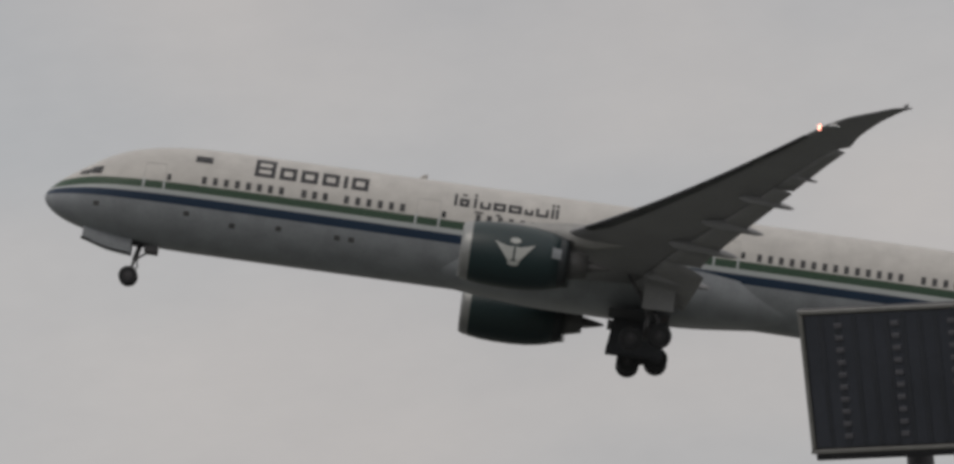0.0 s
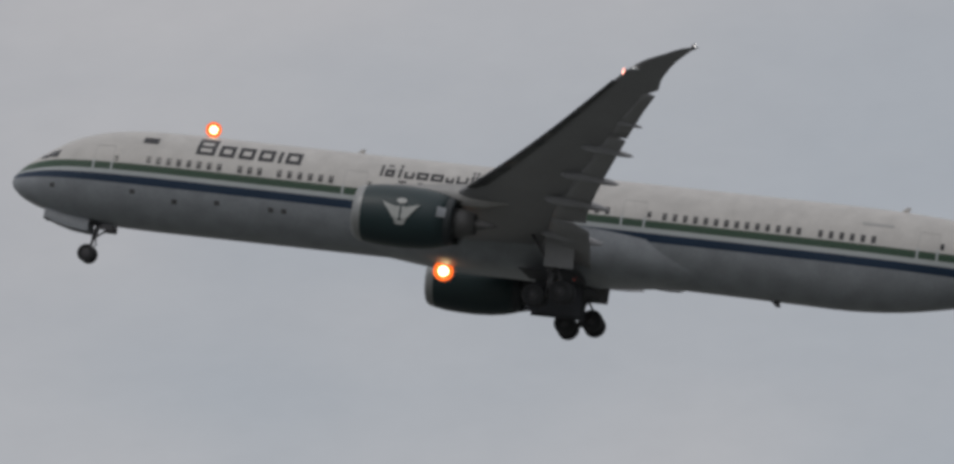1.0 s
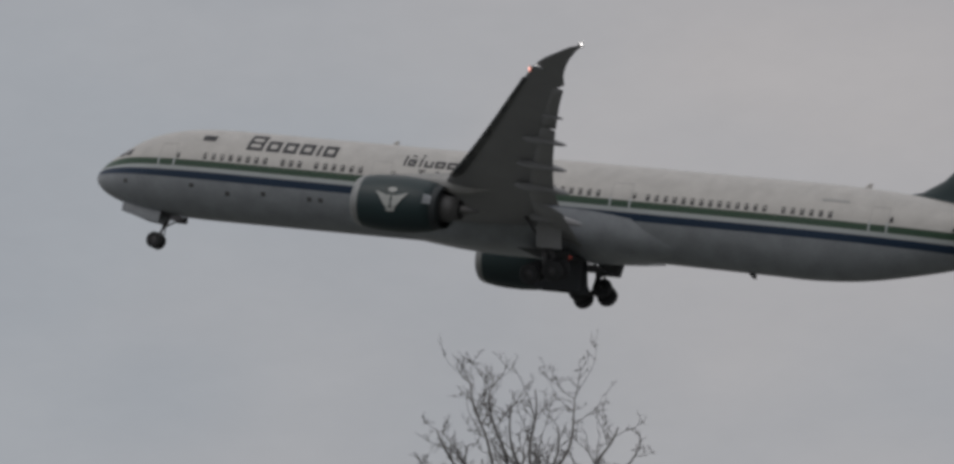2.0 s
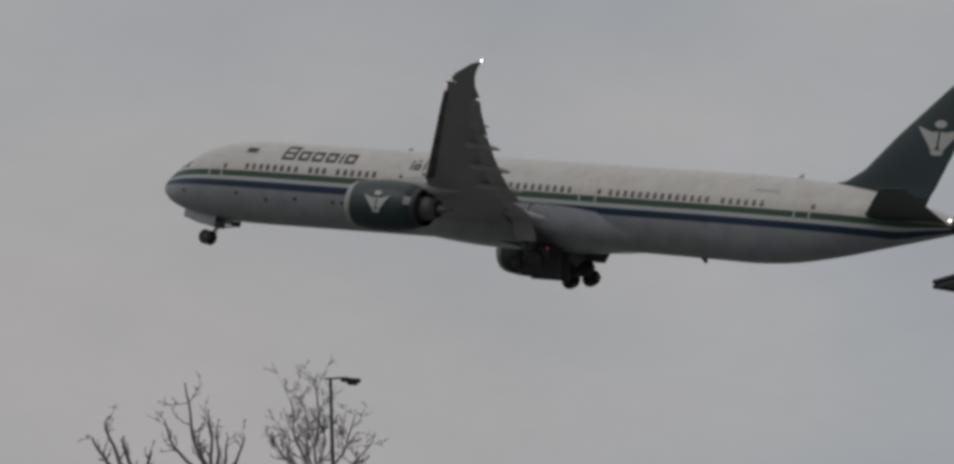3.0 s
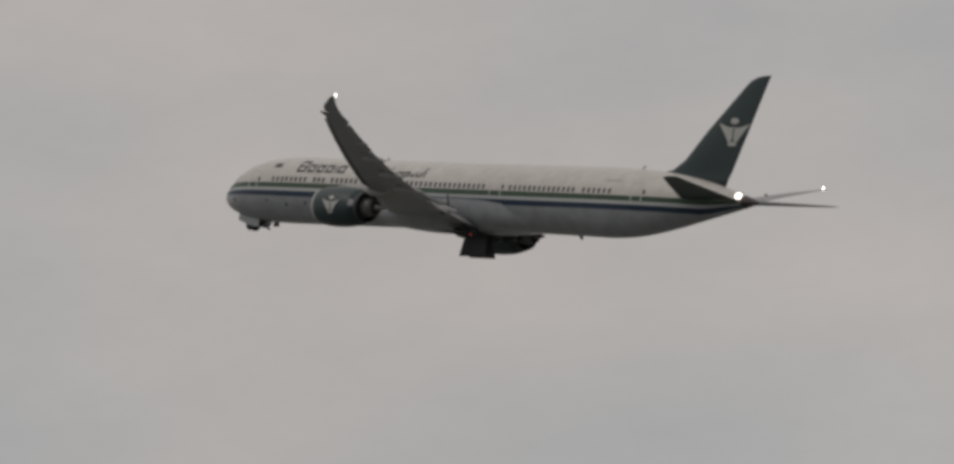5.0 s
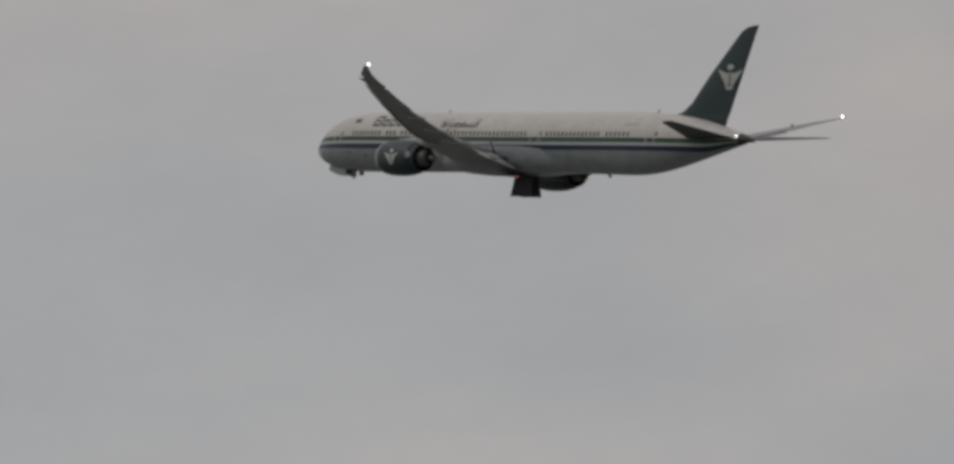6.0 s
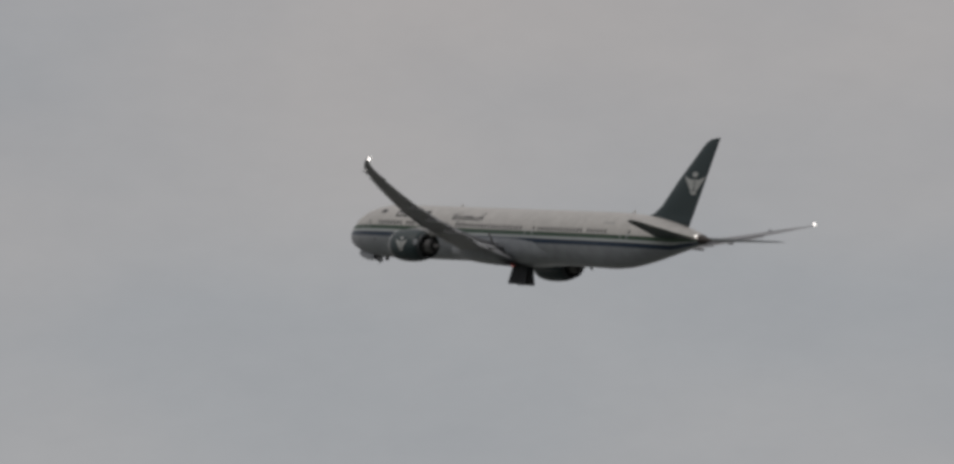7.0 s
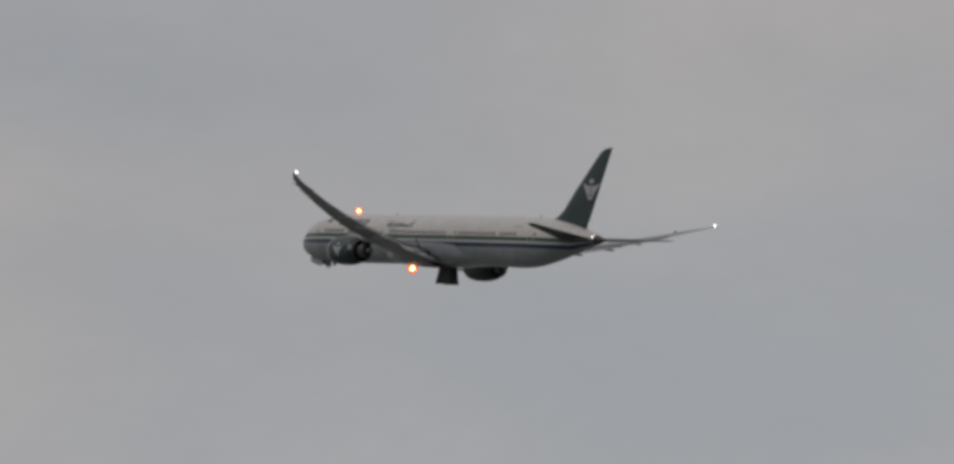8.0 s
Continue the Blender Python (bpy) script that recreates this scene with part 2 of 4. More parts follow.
def skin(s, k, side, out=0.0):
    """The point of the body's skin at station s and height k (-1 keel to 1 crown), out metres proud."""
    zc, a, b = section(s)
    k = min(1.0, max(-1.0, k))
    c = math.sqrt(1 - k * k)
    p = Vector((-s, side * b * c, zc + a * k))
    n = Vector((0, side * c / b, k / a)).normalized()
    return p + n * out


def skin_z(s, z, side, out=0.0):
    zc, a, b = section(s)
    return skin(s, (z - zc) / a, side, out)


# station, green top, green bottom, blue top, blue bottom
LINES = [(0.0, -0.2, -0.5, -0.62, -0.82), (1.0, 0.06, -0.36, -0.47, -0.78), (2.4, 0.28, -0.18, -0.37, -0.76), (4.2, 0.37, -0.07, -0.33, -0.77),
         (10.0, 0.42, -0.03, -0.31, -0.81), (30.0, 0.36, -0.1, -0.39, -0.89), (54.0, 0.3, -0.16, -0.46, -0.95), (68.0, 0.28, -0.2, -0.5, -0.98)]


def bands(s):
    """Heights k at which the paint changes: green top, green bottom, blue top, blue bottom."""
    zc, a, b = section(s)
    out = []
    for z, low, high in zip(spline(LINES, s), (-0.1, -0.42, -0.58, -0.88), (0.97, 0.96, 0.9, 0.6)):
        out.append(min(high, max(low, (z - zc) / a)))
    return out


STATIONS = sorted({0.0, 0.04, 0.12, 0.22, 0.35, 0.55, 0.8, 1.1, 1.5, 1.9, 2.4, 2.9, 3.4, 4.0, 4.6, 5.3, 6.2, 7.2, 8.2, 9.3, 10.5,
                   *[12.0 + 1.5 * i for i in range(23)], *[46.0 + 1.0 * i for i in range(20)], 66.3, 66.9, 67.3, 67.6, 67.9})


def body_strip(lo, hi, rows, side, s0=0.0, s1=67.9, out=0.0):
    rings = []
    for s in [q for q in STATIONS if s0 <= q <= s1]:
        a0, a1 = math.asin(max(-1, min(1, lo(s)))), math.asin(max(-1, min(1, hi(s))))
        rings.append([skin(s, math.sin(a0 + (a1 - a0) * j / rows), side, out) for j in range(rows + 1)])
    return loft(rings, closed=False, caps=False)


def patch(s0, s1, z0, z1, side, out=0.02, n=4, lean=0.0, thick=0.02, fore=1.0):
    """A small raised piece that follows the skin between two stations and two heights; lean shears it, fore scales its front height."""
    front, back = [], []
    for i in range(n + 1):
        u = i / n
        h = fore + (1 - fore) * u
        for j in range(3):
            v = j / 2
            z = z0 + (z1 - z0) * (0.5 + (v - 0.5) * h) if fore >= 1 else z0 + (z1 - z0) * v * h
            s = s0 + (s1 - s0) * u + lean * (z - z0)
            front.append(skin_z(s, z, side, out))
            back.append(skin_z(s, z, side, out - thick))
    q = len(front)
    faces = []
    for i in range(n):
        for j in range(2):
            a = i * 3 + j
            faces += [(a, a + 1, a + 4, a + 3), (q + a, q + a + 3, q + a + 4, q + a + 1)]
    rim = [i * 3 for i in range(n + 1)] + [n * 3 + 1, n * 3 + 2] + [i * 3 + 2 for i in range(n - 1, -1, -1)] + [1]
    for a, b in zip(rim, rim[1:] + rim[:1]):
        faces.append((a, b, q + b, q + a))
    return front + back, faces


airliner = new("airliner")
tagged(airliner, "white wide-body passenger jet with green and blue stripes climbing, wheels retracting", "airplane")


def build_body():
    top = lambda i: (lambda s: bands(s)[i])
    one, neg = (lambda s: 1.0), (lambda s: -1.0)
    for name, lo, hi, rows, mat_, label, a, b in (
            ("upper_skin", top(0), one, 12, WHITE, "cream-white upper fuselage skin", 0.0, 66.3),
            ("green_stripe", top(1), top(0), 3, GREEN, "green cheatline stripe", 0.0, 66.3),
            ("pale_stripe", top(2), top(1), 2, PALE, "thin pale line between stripes", 0.0, 66.3),
            ("blue_stripe", top(3), top(2), 3, BLUE, "navy blue cheatline stripe", 0.0, 66.3),
            ("lower_skin", neg, top(3), 12, SILVER, "pale grey lower fuselage skin", 0.0, 66.3)):
        if name in ("upper_skin", "lower_skin"):
            me = mesh_of(name, *merge(body_strip(lo, hi, rows, 1, a, b), body_strip(lo, hi, rows, -1, a, b)))
            put(name, me, mat_, airliner, label)
        else:
            for side in (1, -1):
                put(name, mesh_of(name, *body_strip(lo, hi, rows, side, a, b)), mat_, airliner, label)
    cone = merge(*[body_strip(neg, one, 16, sd, 66.3, 67.9) for sd in (1, -1)])
    put("tail_cone", mesh_of("tail_cone", *cone), TAILCONE, airliner, "dark exhaust cone at the tail")
    # belly fairing under the wing roots
    rings = []
    for i in range(25):
        u = i / 24
        s = 22.6 + 20.4 * u
        g = math.sin(math.pi * min(1, u / 0.32) / 2) if u < 0.32 else (1.0 if u < 0.62 else 0.5 + 0.5 * math.cos(math.pi * (u - 0.62) / 0.38))
        ring = []
        for j in range(33):
            a = math.pi * (j / 32)
            y = (2.2 + 1.2 * g) * math.copysign(abs(math.cos(a)) ** 0.7, math.cos(a))
            z = -0.55 - 0.5 * (1 - g) - (1.75 + 1.0 * g) * math.sin(a) ** 0.75
            ring.append(Vector((-s, y, z)))
        rings.append(ring)
    put("belly_fairing", mesh_of("belly_fairing", *loft(rings, closed=False, caps=False)), SILVER, airliner, "bulged grey wing-root fairing")


def wing_z(y):
    return -1.42 + 0.09 * (y - 2.9) + 0.0053 * (y - 2.9) ** 2


def airfoil(le, chord, thick, twist=0.0, n=12, cut=1.0):
    """A closed ring at the leading edge le (Vector); the chord runs aft; cut ends it short."""
    ring = []
    ups = [(1 - math.cos(math.pi * i / n)) / 2 * cut for i in range(n + 1)]
    for sign, xs in ((1, ups[::-1]), (-1, ups[1:])):
        for x in xs:
            yt = 5 * thick * (0.2969 * math.sqrt(x) - 0.126 * x - 0.3516 * x * x + 0.2843 * x**3 - 0.1015 * x**4)
            zz = (sign * yt * (1.0 if sign > 0 else 0.85) + 0.02 * math.sin(math.pi * x) * x) * chord
            xx = x * chord
            c, s_ = math.cos(twist), math.sin(twist)
            ring.append(Vector((le.x - xx * c - 0 * zz, le.y, le.z + zz - xx * s_)))
    return ring


# span, leading-edge station, chord, thickness
PLAN = [(1.5, 23.4, 12.6, 0.13), (2.9, 24.4, 11.6, 0.125), (6.0, 26.65, 9.85, 0.115), (9.8, 29.4, 7.75, 0.105), (14.0, 32.45, 6.1, 0.1),
        (19.0, 36.05, 4.52, 0.095), (23.5, 39.3, 3.28, 0.09), (25.6, 40.85, 2.8, 0.085), (26.6, 41.6, 2.35, 0.085), (27.4, 42.25, 2.1, 0.08),
        (28.4, 43.3, 1.65, 0.08), (29.2, 44.55, 1.05, 0.08), (29.8, 45.5, 0.65, 0.08), (30.06, 46.2, 0.35, 0.08)]


def plan(y):
    return spline(PLAN, y)


def wing_point(y, frac, side, drop=0.0):
    le, chord, thick = plan(y)
    return Vector((-(le + chord * frac), side * y, wing_z(y) - chord * frac * 0.03 - drop))


def build_wing(side):
    rings = []
    ys = [1.5, 2.9, 4.5, 6.0, 8.0, 9.8, 12, 14, 16.5, 19, 21.5, 23.5, 25, 25.6, 26.1, 26.6, 27, 27.4, 27.9, 28.4, 28.8, 29.2, 29.5, 29.8, 30.06]
    for y in ys:
        le, chord, thick = plan(y)
        rings.append(airfoil(Vector((-le, side * y, wing_z(y))), chord, thick, 0.03, cut=0.78 if y < 25.2 else 1.0))
    wing = put("wing", mesh_of("wing", *loft(rings)), WINGGREY, airliner, "swept upturned grey wing")
    # slat along the leading edge
    for y0, y1 in ((4.4, 8.4), (11.2, 15.0), (15.06, 18.9), (18.96, 22.6), (22.66, 26.2)):
        rr = []
        for i in range(5):
            y = y0 + (y1 - y0) * i / 4
            le, chord, thick = plan(y)
            c = 0.11 * chord if y > 12 else 0.07 * chord
            rr.append(airfoil(Vector((-le + 0.16, side * y, wing_z(y) - 0.08)), c, 0.3, 0.25, n=6))
        put("slat", mesh_of("slat", *loft(rr)), EDGE, wing, "dark drooped leading-edge slat")
    # flaps, flaperon and aileron, drooped for take-off
    for name, y0, y1, ang in (("flap", 3.0, 8.6, 18), ("flaperon", 8.7, 10.6, 8), ("flap", 10.7, 20.2, 10), ("aileron", 20.3, 25.2, 5)):
        rr = []
        for i in range(7):
            y = y0 + (y1 - y0) * i / 6
            le, chord, thick = plan(y)
            c = (0.285 if y1 < 9 else 0.245) * chord
            s0 = le + 0.755 * chord
            rr.append(airfoil(Vector((-s0, side * y, wing_z(y) - 0.03 * 0.755 * chord - 0.02 * chord)), c, 0.15, radians(ang), n=6))
        put(name, mesh_of(name, *loft(rr)), FLAPGREY, wing, "pale grey drooped trailing-edge panel")
    # flap track fairings: slim canoes under the trailing edge
    for y, l, r in ((6.4, 3.8, 0.24), (11.7, 3.9, 0.24), (15.2, 3.5, 0.21), (18.8, 3.1, 0.18), (22.0, 1.5, 0.1)):
        le, chord, thick = plan(y)
        te = le + chord
        pr = []
        for i in range(13):
            u = i / 12
            s = te - l * 0.72 + l * u
            rad = r * math.sqrt(max(0.0, math.sin(math.pi * u**0.75))) + 0.004
            z = wing_z(y) - 0.03 * (s - le) - 0.05 * chord - 0.12 * r - 0.14 * max(0, u - 0.55) * l * 0.7
            pr.append([Vector((-s, side * y + rad * 0.75 * math.cos(2 * math.pi * j / 12), z + rad * 1.25 * math.sin(2 * math.pi * j / 12))) for j in range(12)])
        put("flap_fairing", mesh_of("flap_fairing", *loft(pr)), WINGGREY, wing)
    # lights at the tip: coloured one on the leading edge, white one at the very end
    a = wing_point(27.0, 0.0, side) + Vector((0.0, 0, 0.02))
    face = Matrix.Translation(a) @ pose(0, 0, 0, 0, 0, side * 21.5)
    lamp = put("position_light", mesh_of("position_light", *turned([(-0.16, 0.0), (-0.1, 0.12), (0.0, 0.2), (0.012, 0.2), (0.01, 0.18), (0.0, 0.0)], "x", 16)), EDGE, wing, "small lamp fairing on the leading edge", face)
    put("lens", mesh_of("lens", *turned([(0.008, 0.185), (0.05, 0.14), (0.075, 0.0)], "x", 16)), NAVRED if side > 0 else NAVGREEN, lamp, "glowing coloured lens")
    b = wing_point(29.78, 0.95, side) + Vector((-0.06, 0, 0.22))
    tip = put("tip_light", mesh_of("tip_light", *turned([(0.14, 0.0), (0.12, 0.06), (0.02, 0.12), (-0.1, 0.18), (-0.11, 0.17), (-0.05, 0.155), (-0.045, 0.0)], "x", 16, b)), WINGGREY, wing, "rear-facing lamp housing")
    put("lens", mesh_of("lens", *turned([(-0.05, 0.155), (-0.08, 0.12), (-0.09, 0.0)], "x", 16, b)), STROBE, tip, "glowing white lens")


def flat_ring(points, mapping):
    """A closed flat outline laid on a surface by mapping(u, v, lift): front, back and rim."""
    n = len(points)
    front = [mapping(u, v, 0.03) for u, v in points]
    back = [mapping(u, v, -0.01) for u, v in points]
    return front + back, [tuple(range(n)), tuple(range(2 * n - 1, n - 1, -1))] + [(i, (i + 1) % n, n + (i + 1) % n, n + i) for i in range(n)]


def emblem_shapes(mapping, h):
    """A plain emblem: two spread wedges that meet below, and an oval over them. h is its height."""
    left = [(-0.64 * h, 0.24 * h), (-0.36 * h, 0.15 * h), (-0.16 * h, 0.1 * h), (-0.03 * h, 0.14 * h), (-0.03 * h, -0.26 * h), (-0.14 * h, -0.4 * h), (-0.27 * h, -0.22 * h), (-0.44 * h, 0.0)]
    right = [(-u, v) for u, v in left][::-1]
    oval = [(0.17 * h * math.cos(a), 0.32 * h + 0.1 * h * math.sin(a)) for a in (2 * math.pi * i / 14 for i in range(14))]
    foot = [(-0.2 * h, -0.42 * h), (-0.05 * h, -0.34 * h), (0.05 * h, -0.34 * h), (0.2 * h, -0.42 * h), (0.1 * h, -0.48 * h), (-0.1 * h, -0.48 * h)]
    return merge(*[flat_ring(p, mapping) for p in (left, right, oval, foot)])


ENGINE_Y, ENGINE_Z, ENGINE_S = 9.75, -2.3, 23.75


def build_engine(side):
    o = Vector((-ENGINE_S, side * ENGINE_Y, ENGINE_Z))
    outer = [(-0.55, 1.63), (-1.2, 1.73), (-2.0, 1.78), (-3.0, 1.79), (-4.0, 1.73), (-4.8, 1.6), (-5.4, 1.44)]
    nac = put("nacelle", mesh_of("nacelle", *turned(outer + [(-5.4, 1.38), (-4.0, 1.6)], "x", 48, o)), TEAL, airliner, "dark teal engine nacelle")
    put("inlet_lip", mesh_of("inlet_lip", *turned([(-0.56, 1.625), (-0.25, 1.57), (-0.06, 1.48), (0.0, 1.41), (-0.05, 1.34), (-0.25, 1.3), (-0.6, 1.29)], "x", 48, o)), LIPMETAL, nac, "bare metal intake lip")
    put("inlet_duct", mesh_of("inlet_duct", *turned([(-0.6, 1.29), (-1.3, 1.36), (-1.5, 1.38)], "x", 40, o)), NOZZLE, nac)
    blades = []
    for i in range(18):
        a = 2 * math.pi * i / 18
        blades.append(([o + Vector((-1.35 - 0.25 * k, r * math.cos(a + 0.16 * k + 0.1 * r), r * math.sin(a + 0.16 * k + 0.1 * r))) for r in (0.35, 0.9, 1.37) for k in (-0.5, 0.5)], [(0, 1, 3, 2), (2, 3, 5, 4)]))
    put("fan", mesh_of("fan", *merge(*blades, turned([(-1.75, 1.38), (-1.75, 0.0)], "x", 32, o))), DARKMETAL, nac, "dark fan blades")
    put("spinner", mesh_of("spinner", *turned([(-0.7, 0.0), (-0.85, 0.16), (-1.2, 0.33), (-1.5, 0.38)], "x", 24, o)), DARKMETAL, nac)
    # sawtooth fan nozzle
    n = 36
    verts, faces = [], []
    for i in range(2 * n):
        a = 2 * math.pi * i / (2 * n)
        tip = 0.42 if i % 2 == 0 else 0.08
        for d, r in ((-5.38, 1.435), (-5.7, 1.34), (-5.75 - tip, 1.3 - 0.12 * tip), (-5.7, 1.3), (-5.0, 1.4)):
            verts.append(o + Vector((d, r * math.cos(a), r * math.sin(a))))
    for i in range(2 * n):
        j = (i + 1) % (2 * n)
        for k in range(4):
            faces.append((i * 5 + k, i * 5 + k + 1, j * 5 + k + 1, j * 5 + k))
    put("fan_nozzle", mesh_of("fan_nozzle", verts, faces), NACDARK, nac, "dark sawtooth fan nozzle")
    # pale raised patch: a highlight on the rear cowl put into colour
    panel = [[o + Vector((-d, side * r * math.cos(a), r * math.sin(a))) for d, r in ((5.0, 1.59), (5.2, 1.53), (5.5, 1.44), (5.5, 1.36), (5.2, 1.45), (5.0, 1.5))] for a in (radians(-2 + 4.5 * i) for i in range(6))]
    put("cowl_highlight", mesh_of("cowl_highlight", *loft(panel), smooth=False), SILVER, nac, "pale patch drawn as a highlight on the rear cowl")
    put("core_cowl", mesh_of("core_cowl", *turned([(-4.2, 1.0), (-5.2, 0.98), (-6.2, 0.82), (-7.0, 0.62), (-7.0, 0.56), (-6.4, 0.6)], "x", 32, o)), CORE, nac, "heat-stained core cowl")
    put("exhaust_plug", mesh_of("exhaust_plug", *turned([(-6.3, 0.42), (-7.2, 0.3), (-8.1, 0.1), (-8.3, 0.0)], "x", 24, o)), CORE, nac)
    # pylon from the cowl's crown into the wing
    rings = []
    for i in range(9):
        u = i / 8
        s = ENGINE_S + 1.9 + 8.6 * u
        w = 0.3 * math.sin(math.pi * min(1, (u + 0.06) * 1.4) / 2) * (1 - 0.75 * u)
        zt = ENGINE_Z + 1.86 + 0.42 * smooth_step(0, 0.55, u) + (-0.5 * smooth_step(0.6, 1, u))
        zb = ENGINE_Z + 1.3 - 0.35 * smooth_step(0.3, 0.55, u) + 0.75 * smooth_step(0.55, 1, u)
        y = side * ENGINE_Y
        rings.append([Vector((-s, y - w, zb)), Vector((-s, y - w, (zb + zt) / 2)), Vector((-s, y - w * 0.7, zt)), Vector((-s, y + w * 0.7, zt)), Vector((-s, y + w, (zb + zt) / 2)), Vector((-s, y + w, zb))])
    put("pylon", mesh_of("pylon", *loft(rings)), NOZZLE, airliner, "pale grey engine pylon")

    def on_cowl(u, v, lift):
        s = 2.95 + u
        r = 1.79 + lift
        a = v / 1.79 + radians(2)
        return o + Vector((-s, side * r * math.cos(a), r * math.sin(a)))

    put("emblem", mesh_of("emblem", *emblem_shapes(on_cowl, 1.75), smooth=False), EMBLEM, nac, "white winged emblem shape")


def build_tail():
    # fin with its dorsal fillet: height z, leading edge, trailing edge
    rows = [(1.4, 53.4, 63.7), (2.3, 55.0, 64.0), (2.66, 56.0, 64.2), (2.95, 57.2, 64.35), (3.78, 58.5, 64.68), (6.3, 60.8, 65.72), (8.6, 63.15, 66.65), (10.4, 65.0, 67.4),
            (10.75, 65.45, 67.55), (11.05, 66.15, 67.68), (11.18, 66.9, 67.75)]
    rings = []
    for z, a, b in rows:
        c = b - a
        ring = []
        for i in range(21):
            x = (1 - math.cos(2 * math.pi * i / 20)) / 2
            t = 0.1 if z > 3 else 0.05
            yt = 5 * t * (0.2969 * math.sqrt(x) - 0.126 * x - 0.3516 * x * x + 0.2843 * x**3 - 0.1015 * x**4) * min(c, 7)
            ring.append(Vector((-(a + c * x), yt if i <= 10 else -yt, z + 0.05 * x * (z > 10))))
        rings.append(ring[:-1])
    fin = put("fin", mesh_of("fin", *loft(rings)), TEAL, airliner, "tall swept dark teal tail fin")
    for side in (1, -1):
        def on_fin(u, v, lift):
            z = 6.38 + v
            s = 64.1 + 0.05 * v - u
            le, te = spline(rows, z)
            x = min(1, max(0, (s - le) / (te - le)))
            yt = 0.5 * (0.2969 * math.sqrt(x) - 0.126 * x - 0.3516 * x * x + 0.2843 * x**3 - 0.1015 * x**4) * (te - le)
            return Vector((-s, side * (yt + lift), z))
        put("emblem", mesh_of("emblem", *emblem_shapes(on_fin, 2.7), smooth=False), EMBLEM, fin, "white winged emblem shape")
        rr = []
        for y, le, te in ((0.6, 59.3, 66.0), (1.7, 60.0, 66.2), (4.0, 61.65, 66.65), (7.0, 63.8, 67.2), (9.0, 65.25, 67.6), (9.6, 65.8, 67.72), (9.9, 66.5, 67.8)):
            rr.append(airfoil(Vector((-le, side * y, 0.42 + 0.1 * (y - 1.7))), te - le, 0.085, -0.01, n=8))
        put("tailplane", mesh_of("tailplane", *loft(rr)), TEAL, airliner, "dark teal horizontal tailplane")
        put("tail_light", mesh_of("tail_light", *turned([(-0.14, 0), (-0.1, 0.04), (0, 0.06), (0.1, 0.04), (0.14, 0)], "x", 12, (-66.2, side * 0.72, 0.62))), STROBE, airliner, "small glowing white tail light")


def window_stations():
    rows = [8.9 + 0.62 * i for i in range(8)] + [14.5, 15.1, 15.7] + [16.9 + 0.63 * i for i in range(6)]
    rows += [24.3 + 0.62 * i for i in range(21)]
    rows += [40.1 + 0.61 * i for i in range(14)] + [49.3 + 0.62 * i for i in range(6)]
    return rows


def window_lift(s):
    """The cabin floor line rises a little towards the nose."""
    return 0.11 * (1 - smooth_step(16, 42, s))


